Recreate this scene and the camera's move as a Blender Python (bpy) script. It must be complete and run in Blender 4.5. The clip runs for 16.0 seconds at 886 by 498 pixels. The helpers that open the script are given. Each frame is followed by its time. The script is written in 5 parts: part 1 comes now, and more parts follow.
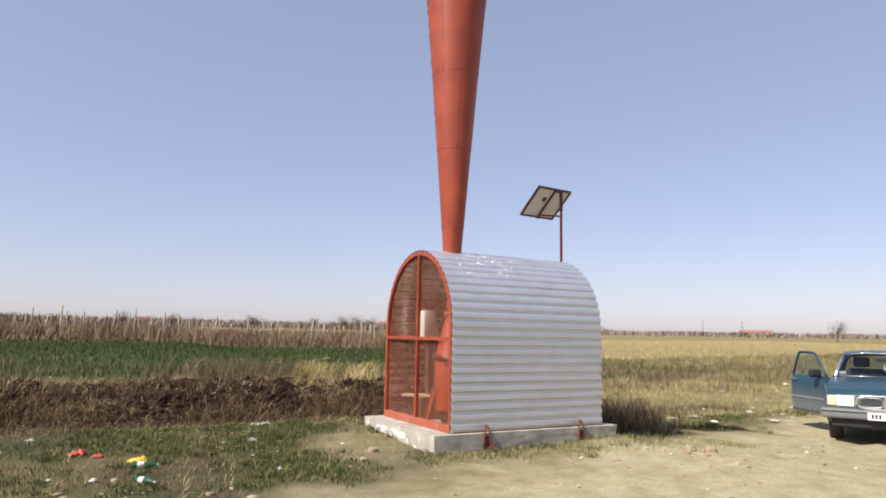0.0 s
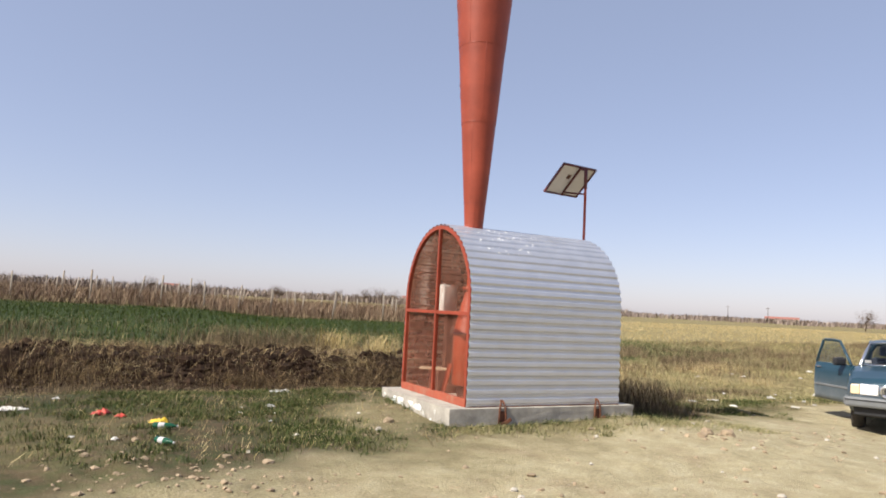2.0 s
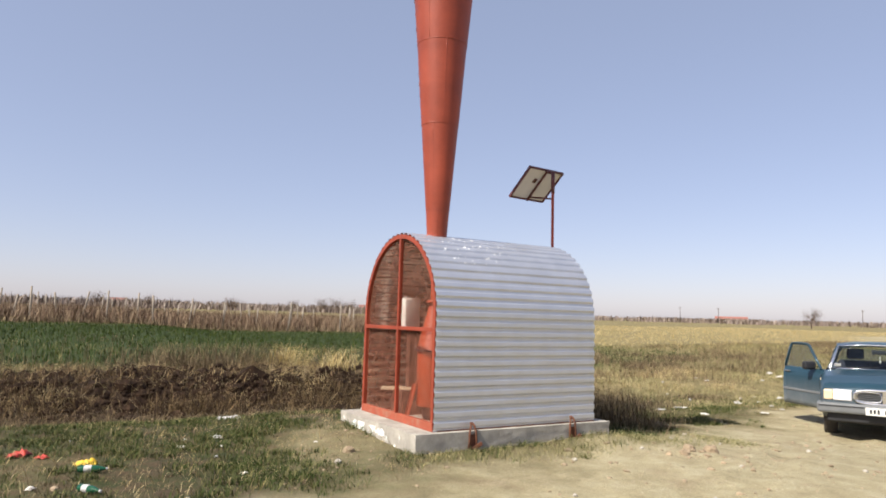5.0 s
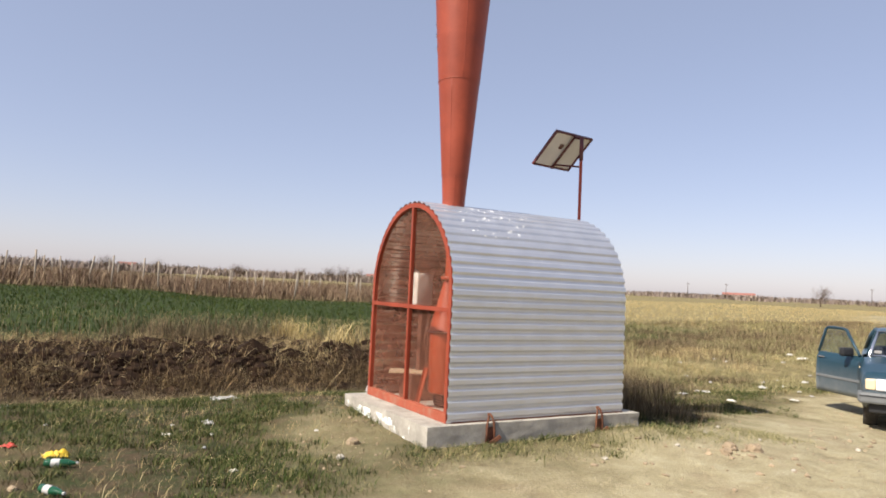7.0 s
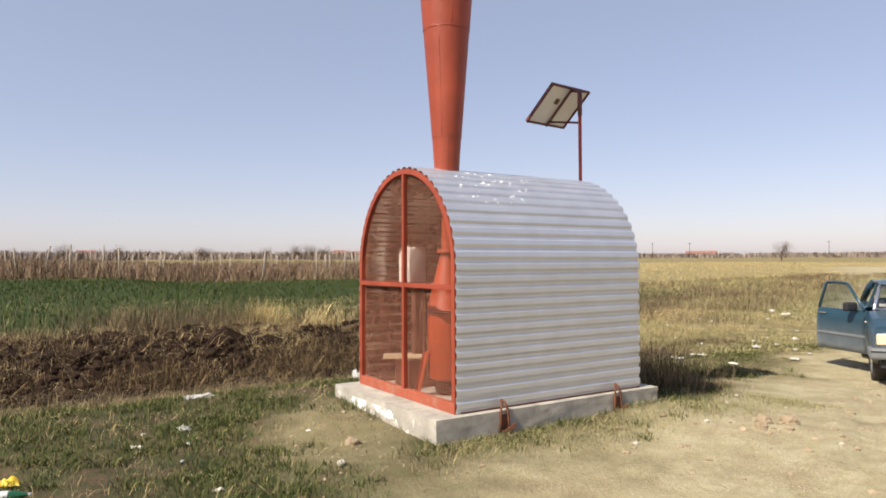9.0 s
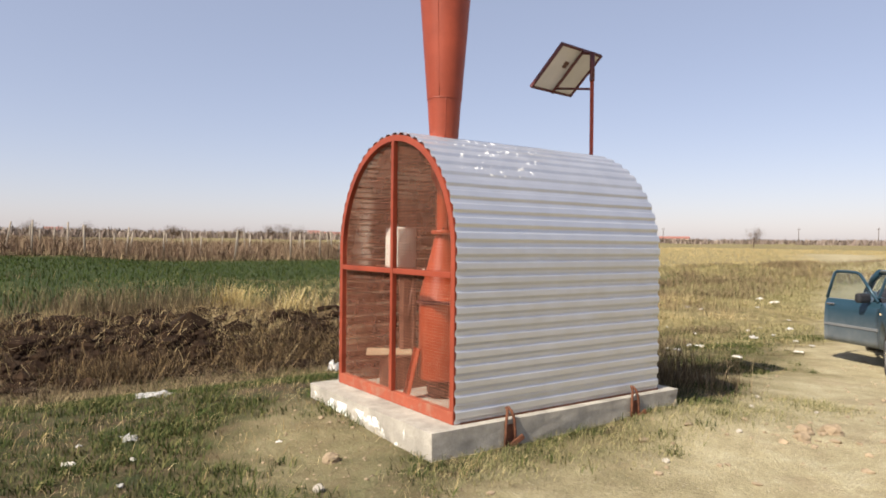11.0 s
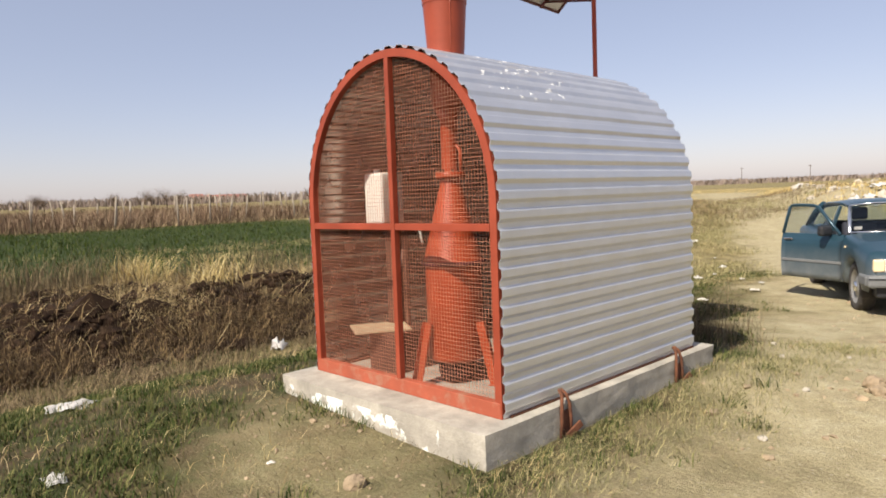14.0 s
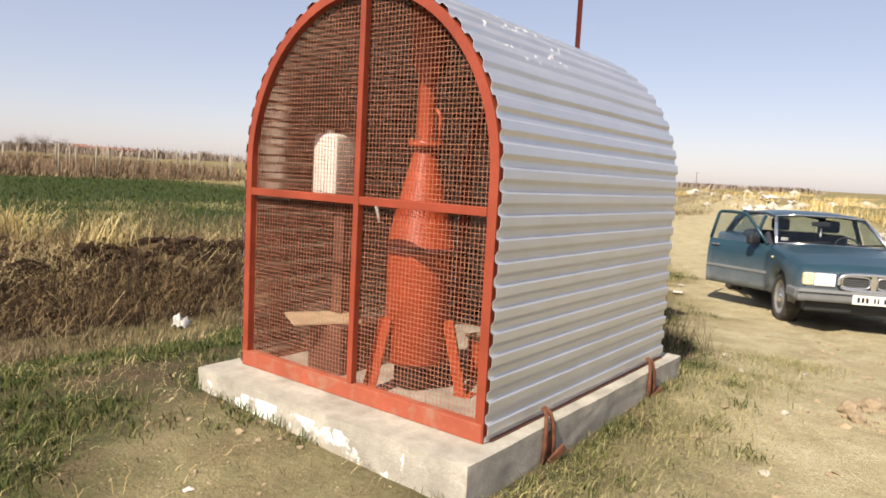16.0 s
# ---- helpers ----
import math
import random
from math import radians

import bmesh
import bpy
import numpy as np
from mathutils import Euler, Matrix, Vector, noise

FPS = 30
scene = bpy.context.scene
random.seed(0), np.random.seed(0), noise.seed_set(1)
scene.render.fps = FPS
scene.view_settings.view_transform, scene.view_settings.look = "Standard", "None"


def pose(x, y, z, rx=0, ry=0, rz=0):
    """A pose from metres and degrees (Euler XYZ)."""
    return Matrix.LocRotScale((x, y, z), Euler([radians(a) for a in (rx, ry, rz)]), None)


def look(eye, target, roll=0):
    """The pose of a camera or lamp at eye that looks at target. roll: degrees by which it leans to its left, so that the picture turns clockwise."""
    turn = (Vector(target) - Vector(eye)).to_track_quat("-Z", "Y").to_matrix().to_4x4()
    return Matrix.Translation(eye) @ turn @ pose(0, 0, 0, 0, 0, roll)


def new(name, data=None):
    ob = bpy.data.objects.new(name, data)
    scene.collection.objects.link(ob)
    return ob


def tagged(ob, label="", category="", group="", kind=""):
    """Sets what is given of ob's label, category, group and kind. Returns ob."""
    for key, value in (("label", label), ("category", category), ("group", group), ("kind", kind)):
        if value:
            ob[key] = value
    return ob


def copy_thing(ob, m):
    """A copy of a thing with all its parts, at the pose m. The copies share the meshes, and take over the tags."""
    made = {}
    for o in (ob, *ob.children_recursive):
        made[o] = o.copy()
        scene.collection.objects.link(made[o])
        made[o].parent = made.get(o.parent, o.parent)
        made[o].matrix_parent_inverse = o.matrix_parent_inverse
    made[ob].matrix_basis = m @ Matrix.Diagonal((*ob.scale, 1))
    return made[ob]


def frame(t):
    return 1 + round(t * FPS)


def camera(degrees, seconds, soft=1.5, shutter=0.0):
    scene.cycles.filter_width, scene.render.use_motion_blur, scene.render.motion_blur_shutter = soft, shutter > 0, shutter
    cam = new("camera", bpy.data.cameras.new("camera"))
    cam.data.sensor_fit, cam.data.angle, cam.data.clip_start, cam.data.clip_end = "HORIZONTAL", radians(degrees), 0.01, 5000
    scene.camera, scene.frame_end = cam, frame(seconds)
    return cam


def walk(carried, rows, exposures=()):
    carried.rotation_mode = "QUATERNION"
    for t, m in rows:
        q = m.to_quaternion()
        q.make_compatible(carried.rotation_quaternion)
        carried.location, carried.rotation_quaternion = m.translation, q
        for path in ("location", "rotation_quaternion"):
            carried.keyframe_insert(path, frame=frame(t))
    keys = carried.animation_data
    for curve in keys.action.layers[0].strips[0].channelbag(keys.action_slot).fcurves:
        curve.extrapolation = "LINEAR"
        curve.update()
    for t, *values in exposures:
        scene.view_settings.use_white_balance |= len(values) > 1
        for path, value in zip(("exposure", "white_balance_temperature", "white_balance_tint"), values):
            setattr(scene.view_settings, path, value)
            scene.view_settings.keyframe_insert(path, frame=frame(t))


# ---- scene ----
cam = camera(65.9, 16.0, soft=1.8)
EXPOSURES = [(0, 0.68, 6500, 10), (4, 0.68, 6500, 10), (9, 0.70, 6800, 10), (13, 0.66, 6900, 10), (15, 0.62, 7000, 10), (16, 0.74, 7100, 10)]
PATH = [
    (0, (6.765, -3.892, 1.295), (5.03, -2.927, 1.541), 1.1),
    (0.5, (6.75, -3.88, 1.298), (5.015, -2.91, 1.517), 0.9),
    (1, (6.759, -3.887, 1.279), (4.981, -2.98, 1.407), 1.0),
    (1.5, (6.771, -3.863, 1.254), (4.97, -3.0, 1.352), 2.0),
    (2, (6.763, -3.845, 1.277), (4.99, -2.937, 1.451), 3.0),
    (2.5, (6.666, -3.827, 1.294), (4.941, -2.844, 1.53), 0.4),
    (3, (6.507, -3.813, 1.288), (4.805, -2.786, 1.504), 0.2),
    (3.5, (6.377, -3.814, 1.304), (4.735, -2.685, 1.483), 0.0),
    (4, (6.304, -3.7, 1.326), (4.602, -2.677, 1.57), 0.6),
    (4.2, (6.333, -3.669, 1.339), (4.627, -2.651, 1.572), 1.2),
    (6.5, (5.627, -3.458, 1.392), (3.912, -2.439, 1.529), 1.5),
    (7, (5.478, -3.307, 1.44), (3.752, -2.302, 1.554), 2.7),
    (7.5, (5.366, -3.263, 1.472), (3.633, -2.273, 1.603), 2.7),
    (8, (5.138, -3.26, 1.461), (3.47, -2.157, 1.514), 1.1),
    (8.5, (4.905, -3.254, 1.434), (3.27, -2.105, 1.339), 0.3),
    (9, (4.687, -3.164, 1.46), (3.011, -2.073, 1.494), -0.2),
    (9.2, (4.605, -3.111, 1.499), (2.93, -2.018, 1.532), 1.0),
    (11.3, (3.673, -2.783, 1.441), (2.056, -1.607, 1.411), 0.6),
    (11.5, (3.554, -2.773, 1.427), (1.966, -1.558, 1.393), 1.1),
    (12, (3.319, -2.781, 1.441), (1.775, -1.511, 1.386), -0.4),
    (12.5, (3.092, -2.751, 1.436), (1.464, -1.595, 1.327), -0.3),
    (13, (2.882, -2.698, 1.453), (1.265, -1.523, 1.39), -1.1),
    (13.5, (2.649, -2.742, 1.428), (1.065, -1.526, 1.32), -3.5),
    (14, (2.406, -2.739, 1.411), (0.975, -1.349, 1.258), -2.1),
    (14.5, (2.187, -2.629, 1.413), (0.744, -1.246, 1.362), -2.1),
    (15, (2.07, -2.58, 1.393), (0.643, -1.185, 1.261), -1.0),
    (15.5, (1.813, -2.552, 1.366), (0.474, -1.082, 1.158), 2.5),
    (16, (1.627, -2.504, 1.382), (0.422, -0.922, 1.17), 3.1),
]
walk(cam, [(t, look(eye, target, roll)) for t, eye, target, roll in PATH], EXPOSURES)

# ---- light ----
SUN_AZ, SUN_EL = -82.0, 45.0      # azimuth from +x, elevation
world = bpy.data.worlds.new("sky")
scene.world = world
world.use_nodes = True
wn = world.node_tree
sky = wn.nodes.new("ShaderNodeTexSky")
sky.sky_type, sky.sun_disc = "NISHITA", False
sky.sun_elevation, sky.sun_rotation = radians(SUN_EL), radians(90 - SUN_AZ)
sky.air_density, sky.dust_density, sky.ozone_density = 0.85, 0.85, 2.5
tone = wn.nodes.new("ShaderNodeMix")
tone.data_type, tone.blend_type = "RGBA", "MULTIPLY"
tone.inputs[0].default_value, tone.inputs[7].default_value = 1.0, (1.27, 1.0, 0.96, 1)
wn.links.new(sky.outputs[0], tone.inputs[6])
haze = wn.nodes.new("ShaderNodeMix")     # thin even haze over the whole sky
haze.data_type = "RGBA"
haze.inputs[0].default_value, haze.inputs[7].default_value = 0.5, (2.35, 2.75, 3.65, 1)
wn.links.new(tone.outputs[2], haze.inputs[6])
wn.links.new(haze.outputs[2], wn.nodes["Background"].inputs[0])
wn.nodes["Background"].inputs[1].default_value = 0.114
sun = new("sun", bpy.data.lights.new("sun", "SUN"))
sun.data.energy, sun.data.angle, sun.data.color = 4.7, radians(0.53), (1.0, 0.95, 0.87)
d = Vector((math.cos(radians(SUN_AZ)) * math.cos(radians(SUN_EL)), math.sin(radians(SUN_AZ)) * math.cos(radians(SUN_EL)), math.sin(radians(SUN_EL))))
sun.matrix_world = look(d * 60, (0, 0, 0))

# ---- materials ----
def ramp_of(nt, fac, stops):
    r = nt.nodes.new("ShaderNodeValToRGB")
    e = r.color_ramp.elements
    e[0].position, e[0].color = stops[0][0], (*stops[0][1], 1)
    e[1].position, e[1].color = stops[-1][0], (*stops[-1][1], 1)
    for p, c in stops[1:-1]:
        e.new(p).color = (*c, 1)
    nt.links.new(fac, r.inputs[0])
    return r.outputs[0]

def noise_of(nt, scale, detail=6, rough=0.6, coord=None, stretch=None):
    n = nt.nodes.new("ShaderNodeTexNoise")
    n.inputs["Scale"].default_value, n.inputs["Detail"].default_value, n.inputs["Roughness"].default_value = scale, detail, rough
    if coord is None:
        coord = nt.nodes.new("ShaderNodeTexCoord").outputs["Object"]
    if stretch:
        m = nt.nodes.new("ShaderNodeMapping")
        m.inputs["Scale"].default_value = stretch
        nt.links.new(coord, m.inputs[0])
        coord = m.outputs[0]
    nt.links.new(coord, n.inputs["Vector"])
    return n.outputs["Fac"]

def mixed(nt, fac, a, b):
    m = nt.nodes.new("ShaderNodeMix")
    m.data_type = "RGBA"
    for sock, v in ((m.inputs[0], fac), (m.inputs[6], a), (m.inputs[7], b)):
        if hasattr(v, "is_output"):
            nt.links.new(v, sock)
        elif isinstance(v, (int, float)):
            sock.default_value = v
        else:
            sock.default_value = (*v, 1)
    return m.outputs[2]

def maths(nt, op, a, b=0.0, clamp=False):
    m = nt.nodes.new("ShaderNodeMath")
    m.operation, m.use_clamp = op, clamp
    for i, v in enumerate((a, b)):
        if hasattr(v, "is_output"):
            nt.links.new(v, m.inputs[i])
        else:
            m.inputs[i].default_value = v
    return m.outputs[0]

def material(name, colour=(0.5, 0.5, 0.5), rough=0.6, metal=0.0, vary=0.25, scale=8.0, bump=0.15, grain=90.0, tint=None, spots=None, random=0.0, spec=0.5):
    """A surface with two scales of colour variation, fine relief and, where given, patches of another colour."""
    m = bpy.data.materials.new(name)
    m.use_nodes = True
    nt = m.node_tree
    b = nt.nodes["Principled BSDF"]
    c = Vector(colour)
    lo, hi = c * (1 - vary), c * (1 + vary)
    if tint:
        hi = Vector(tint)
    f = noise_of(nt, scale)
    col = ramp_of(nt, f, [(0.3, tuple(lo)), (0.55, tuple(c)), (0.75, tuple(hi))])
    g = noise_of(nt, grain, 3)
    col = mixed(nt, maths(nt, "MULTIPLY", maths(nt, "SUBTRACT", g, 0.35, True), 0.8), col, tuple(c * (1 - vary * 1.3)))
    if spots:
        sc, edge, width, colour2 = spots
        s = noise_of(nt, sc, 8, 0.65)
        k = maths(nt, "MULTIPLY", maths(nt, "SUBTRACT", s, edge, True), 1.0 / width, True)
        col = mixed(nt, k, col, colour2)
    if random:
        o = nt.nodes.new("ShaderNodeNewGeometry")
        col = mixed(nt, maths(nt, "MULTIPLY", o.outputs["Random Per Island"], random), col, tuple(c * 0.25))
    nt.links.new(col, b.inputs["Base Color"])
    b.inputs["Metallic"].default_value = metal
    b.inputs["Specular IOR Level"].default_value = spec
    r = maths(nt, "ADD", maths(nt, "MULTIPLY", f, 0.3), rough - 0.15, True)
    nt.links.new(r, b.inputs["Roughness"])
    if bump:
        bp = nt.nodes.new("ShaderNodeBump")
        bp.inputs["Strength"].default_value, bp.inputs["Distance"].default_value = bump, 0.01
        nt.links.new(maths(nt, "ADD", g, f), bp.inputs["Height"])
        nt.links.new(bp.outputs[0], b.inputs["Normal"])
    return m

M_RED = material("red_oxide_paint", (0.38, 0.058, 0.020), 0.42, 0, 0.22, 3.0, 0.05, 60, spec=0.45)
M_FRAME = material("faded_red_paint", (0.29, 0.055, 0.027), 0.5, 0, 0.25, 3.0, 0.06, 60, spec=0.35)
M_DUSTRED = material("dusty_red_paint", (0.34, 0.085, 0.047), 0.7, 0, 0.2, 4.0, 0.1, 60, spots=(9.0, 0.5, 0.25, (0.30, 0.17, 0.115)), spec=0.25)
M_RUST = material("rusty_iron", (0.16, 0.06, 0.03), 0.85, 0.2, 0.5, 20, 0.4, 120)
M_BACK = material("panel_back", (0.62, 0.58, 0.52), 0.6, 0, 0.08, 5, 0, 80)
# near-black iron: the shade beneath the cannon's chamber is put into its colour
M_SHADED_FOOT = material("shaded_iron", (0.035, 0.018, 0.013), 0.8, 0.2, 0.4, 9, 0.2, 70)
M_DKRED = material("dark_red_steel", (0.10, 0.022, 0.022), 0.5, 0, 0.2, 6, 0.05, 60)

# ---- helpers for meshes ----
def mesh_of(name, bm, mat):
    me = bpy.data.meshes.new(name)
    bm.normal_update()
    bm.to_mesh(me)
    bm.free()
    if mat:
        me.materials.append(mat)
    return me

def part(name, bm, mat, parent, label=""):
    ob = new(name, mesh_of(name, bm, mat))
    ob.parent = parent
    return tagged(ob, label)

def thing(name, label, category, m=None, group="", kind="", bm=None, mat=None):
    ob = new(name, mesh_of(name, bm, mat) if bm else None)
    if m is not None:
        ob.matrix_world = m
    return tagged(ob, label, category, group, kind)

def add_box(bm, x0, y0, z0, x1, y1, z1, bevel=0.0, m=None):
    vs = [bm.verts.new(p) for p in ((x0, y0, z0), (x1, y0, z0), (x1, y1, z0), (x0, y1, z0), (x0, y0, z1), (x1, y0, z1), (x1, y1, z1), (x0, y1, z1))]
    fs = [bm.faces.new([vs[i] for i in q]) for q in ((3, 2, 1, 0), (4, 5, 6, 7), (0, 1, 5, 4), (1, 2, 6, 5), (2, 3, 7, 6), (3, 0, 4, 7))]
    if bevel:
        es = list({e for f in fs for e in f.edges})
        r = bmesh.ops.bevel(bm, geom=es, offset=bevel, segments=2, affect="EDGES", profile=0.5)
        vs = list({v for f in r["faces"] for v in f.verts} | {v for v in vs if v.is_valid})
    if m is not None:
        bmesh.ops.transform(bm, matrix=m, verts=vs)
    return bm

def box(*a, bevel=0.0, m=None):
    return add_box(bmesh.new(), *a, bevel=bevel, m=m)

def add_tube(bm, pts, r, n=8, caps=True, taper=None):
    """A round bar along a line of points."""
    pts = [Vector(p) for p in pts]
    rings = []
    for i, p in enumerate(pts):
        t = (pts[min(i + 1, len(pts) - 1)] - pts[max(i - 1, 0)]).normalized()
        a = t.cross(Vector((0, 0, 1)) if abs(t.z) < 0.9 else Vector((1, 0, 0))).normalized()
        b = t.cross(a)
        rr = r if taper is None else r * taper[i]
        rings.append([bm.verts.new(p + (a * math.cos(k * 2 * math.pi / n) + b * math.sin(k * 2 * math.pi / n)) * rr) for k in range(n)])
    for u, v in zip(rings, rings[1:]):
        for k in range(n):
            f = bm.faces.new((u[k], u[(k + 1) % n], v[(k + 1) % n], v[k]))
            f.smooth = n > 5
    if caps:
        bm.faces.new(rings[0][::-1])
        bm.faces.new(rings[-1])
    return bm

def tube(pts, r, n=8, **k):
    return add_tube(bmesh.new(), pts, r, n, **k)

def lathe(profile, n=48, centre=(0, 0), close=False, bm=None):
    bm = bm or bmesh.new()
    rings = [[bm.verts.new((centre[0] + r * math.cos(2 * math.pi * k / n), centre[1] + r * math.sin(2 * math.pi * k / n), z)) for k in range(n)] for r, z in profile]
    for u, v in zip(rings, rings[1:]):
        for k in range(n):
            bm.faces.new((u[k], u[(k + 1) % n], v[(k + 1) % n], v[k])).smooth = True
    if close:
        bm.faces.new(rings[0][::-1])
        bm.faces.new(rings[-1])
    return bm

# ---- ground ----
def smooth(a, b, x):
    k = min(1.0, max(0.0, (x - a) / (b - a)))
    return k * k * (3 - 2 * k)

def nz(x, y, s, o=0.0):
    return noise.noise(Vector((x * s + o, y * s - o, o)))

EDGE_Y = (-60, -8, -3.7, -1.3, -0.5, 0.1, 1.65, 3.9, 7.7, 11, 16, 22, 60, 400)
EDGE_X = (20, 4.0, 2.3, 1.45, 1.2, 1.05, 0.75, -0.1, -1.5, -2.8, -5.2, -8, -27, -220)

def track_edge(y):
    return float(np.interp(y, EDGE_Y, EDGE_X))

def zones(x, y):
    """How much of the ground at a place is bare track, green grass, dark turned soil, straw."""
    e = track_edge(y)
    wob = 0.45 * nz(x, y, 0.7) + 0.25 * nz(x, y, 2.3, 5.0)
    width = 9.0 + max(0.0, -y) * 1.5
    soft = 0.5 + 0.6 * smooth(2.0, -0.5, y)
    track = smooth(-soft, soft, x - e + 1.5 * wob) * (1 - smooth(-0.6, 0.6, x - e - width + wob)) if y < 90 else 0.0
    if -4 < x < 1.5 and -4 < y < 0.5:
        q = math.hypot((x + 0.55) / 1.25, (y + 0.95 + 0.25 * x) / 0.75) + 1.1 * wob
        track = max(track, 0.28 * smooth(1.3, 0.3, q))
    soil = smooth(-4.6, -5.6, x + wob) * smooth(-9.4, -8.0, x + wob) * (1 - smooth(2.0, 5.0, y + 3 * nz(x, y, 0.4)))
    soil = max(soil, smooth(-44, -46, x + wob * 3) * (1 - smooth(30, 40, y)) * 0.6)
    near = -9.0 - max(0.0, y - 0.5) * 0.2
    crop = smooth(near + 1.0, near - 1.5, x + wob * 3) * smooth(-46, -43.5, x + wob * 2) * (1 - smooth(17, 26, y + x * 0.1 + 4 * wob))
    verge = smooth(-5.2, -3.6, x + wob) * (1 - smooth(12, 22, y)) * (0.95 + 0.5 * nz(x, y, 0.6, 9.0)) * (1 - 0.55 * smooth(2.5, 5.0, y))
    return track, min(1.0, max(crop, verge) * (1 - track)), soil, crop

def ground_z(x, y):
    """Height of the ground: level at the shelter, falling towards the car, a ditch and a spoil bank along the field."""
    d = math.hypot(x, y)
    z = -0.29 * smooth(2.0, 7.5, y)
    z += 0.75 * smooth(12, 45, y) * smooth(-30, -6, x)
    if d < 90:
        k = 1 - smooth(3.0, 12.0, y)
        z -= (0.14 + 0.16 * k) * smooth(-2.6, -4.6, x) * smooth(-6.6, -5.2, x)
        face = smooth(-5.0, -7.6, x + 0.6 * nz(x, y, 0.5, 3.0))
        z += face * (0.02 + 0.10 * k)
        rough = face * smooth(-9.8, -7.5, x) * (0.35 + 0.65 * k)
        z += rough * (0.16 * nz(x, y, 0.9, 2.0) + 0.14 * nz(x, y, 2.6, 1.0) + 0.07 * nz(x, y, 6.0))
        t = smooth(-0.3, 0.5, x - track_edge(y))
        z += (0.010 + 0.002 * t) * nz(x, y, 3.5) + 0.006 * nz(x, y, 9.0) + 0.02 * (1 - t) * nz(x, y, 1.7, 7.0)
        for off in (1.55, 3.1):     # wheel ruts
            r = x - track_edge(y) - off - 0.25 * nz(x, y, 0.35, 4.0)
            z -= 0.045 * math.exp(-(r / 0.15) ** 2) * t * max(0.0, 0.7 + 1.1 * nz(x, y, 1.1, 15.0))
            z += 0.03 * math.exp(-((abs(r) - 0.27) / 0.09) ** 2) * t * max(0.0, 0.5 + 1.6 * nz(x, y, 2.2, 16.0))
        if y > 18:
            m = smooth(18, 24, y) * (1 - smooth(45, 60, y)) * smooth(3.5, 6.0, x - track_edge(y)) * (1 - smooth(14, 18, x - track_edge(y)))
            z += m * (0.45 + 0.5 * nz(x, y, 0.22, 11.0) + 0.2 * nz(x, y, 0.8))
        for (rx, ry, s, h) in ((1.35, -3.55, 0.5, 0.05), (1.9, -3.05, 0.45, 0.05), (1.25, 2.6, 0.22, 0.04)):
            z += h * math.exp(-((x - rx) ** 2 + (y - ry) ** 2) / s ** 2) * (0.6 + 1.1 * nz(x, y, 5.0))
    z += 0.0085 * min(1000.0, max(0.0, d - 14.0))     # the plain rises very gently all round
    for (rx, ry, s, h) in ((-1.95, -0.35, 0.75, 0.085), (-1.0, -0.45, 0.5, 0.045), (0.2, 2.1, 0.6, 0.05)):     # earth piled against the slab
        z += h * math.exp(-((x - rx) ** 2 + (y - ry) ** 2) / s ** 2)
    if -1.8 < x < 0.04 and -0.19 < y < 2.33:
        z = min(z, 0.0) - 0.03
    return z

def spaced(lo, hi, fine_lo, fine_hi, step, grow):
    out, v, s = [], fine_lo, step
    while v < fine_hi:
        out.append(v); v += step
    while v < hi:
        out.append(v); s *= grow; v += s
    out.append(hi)
    v, s, left = fine_lo, step, []
    while v > lo:
        s *= grow; v -= s; left.append(max(v, lo))
    return left[::-1] + out

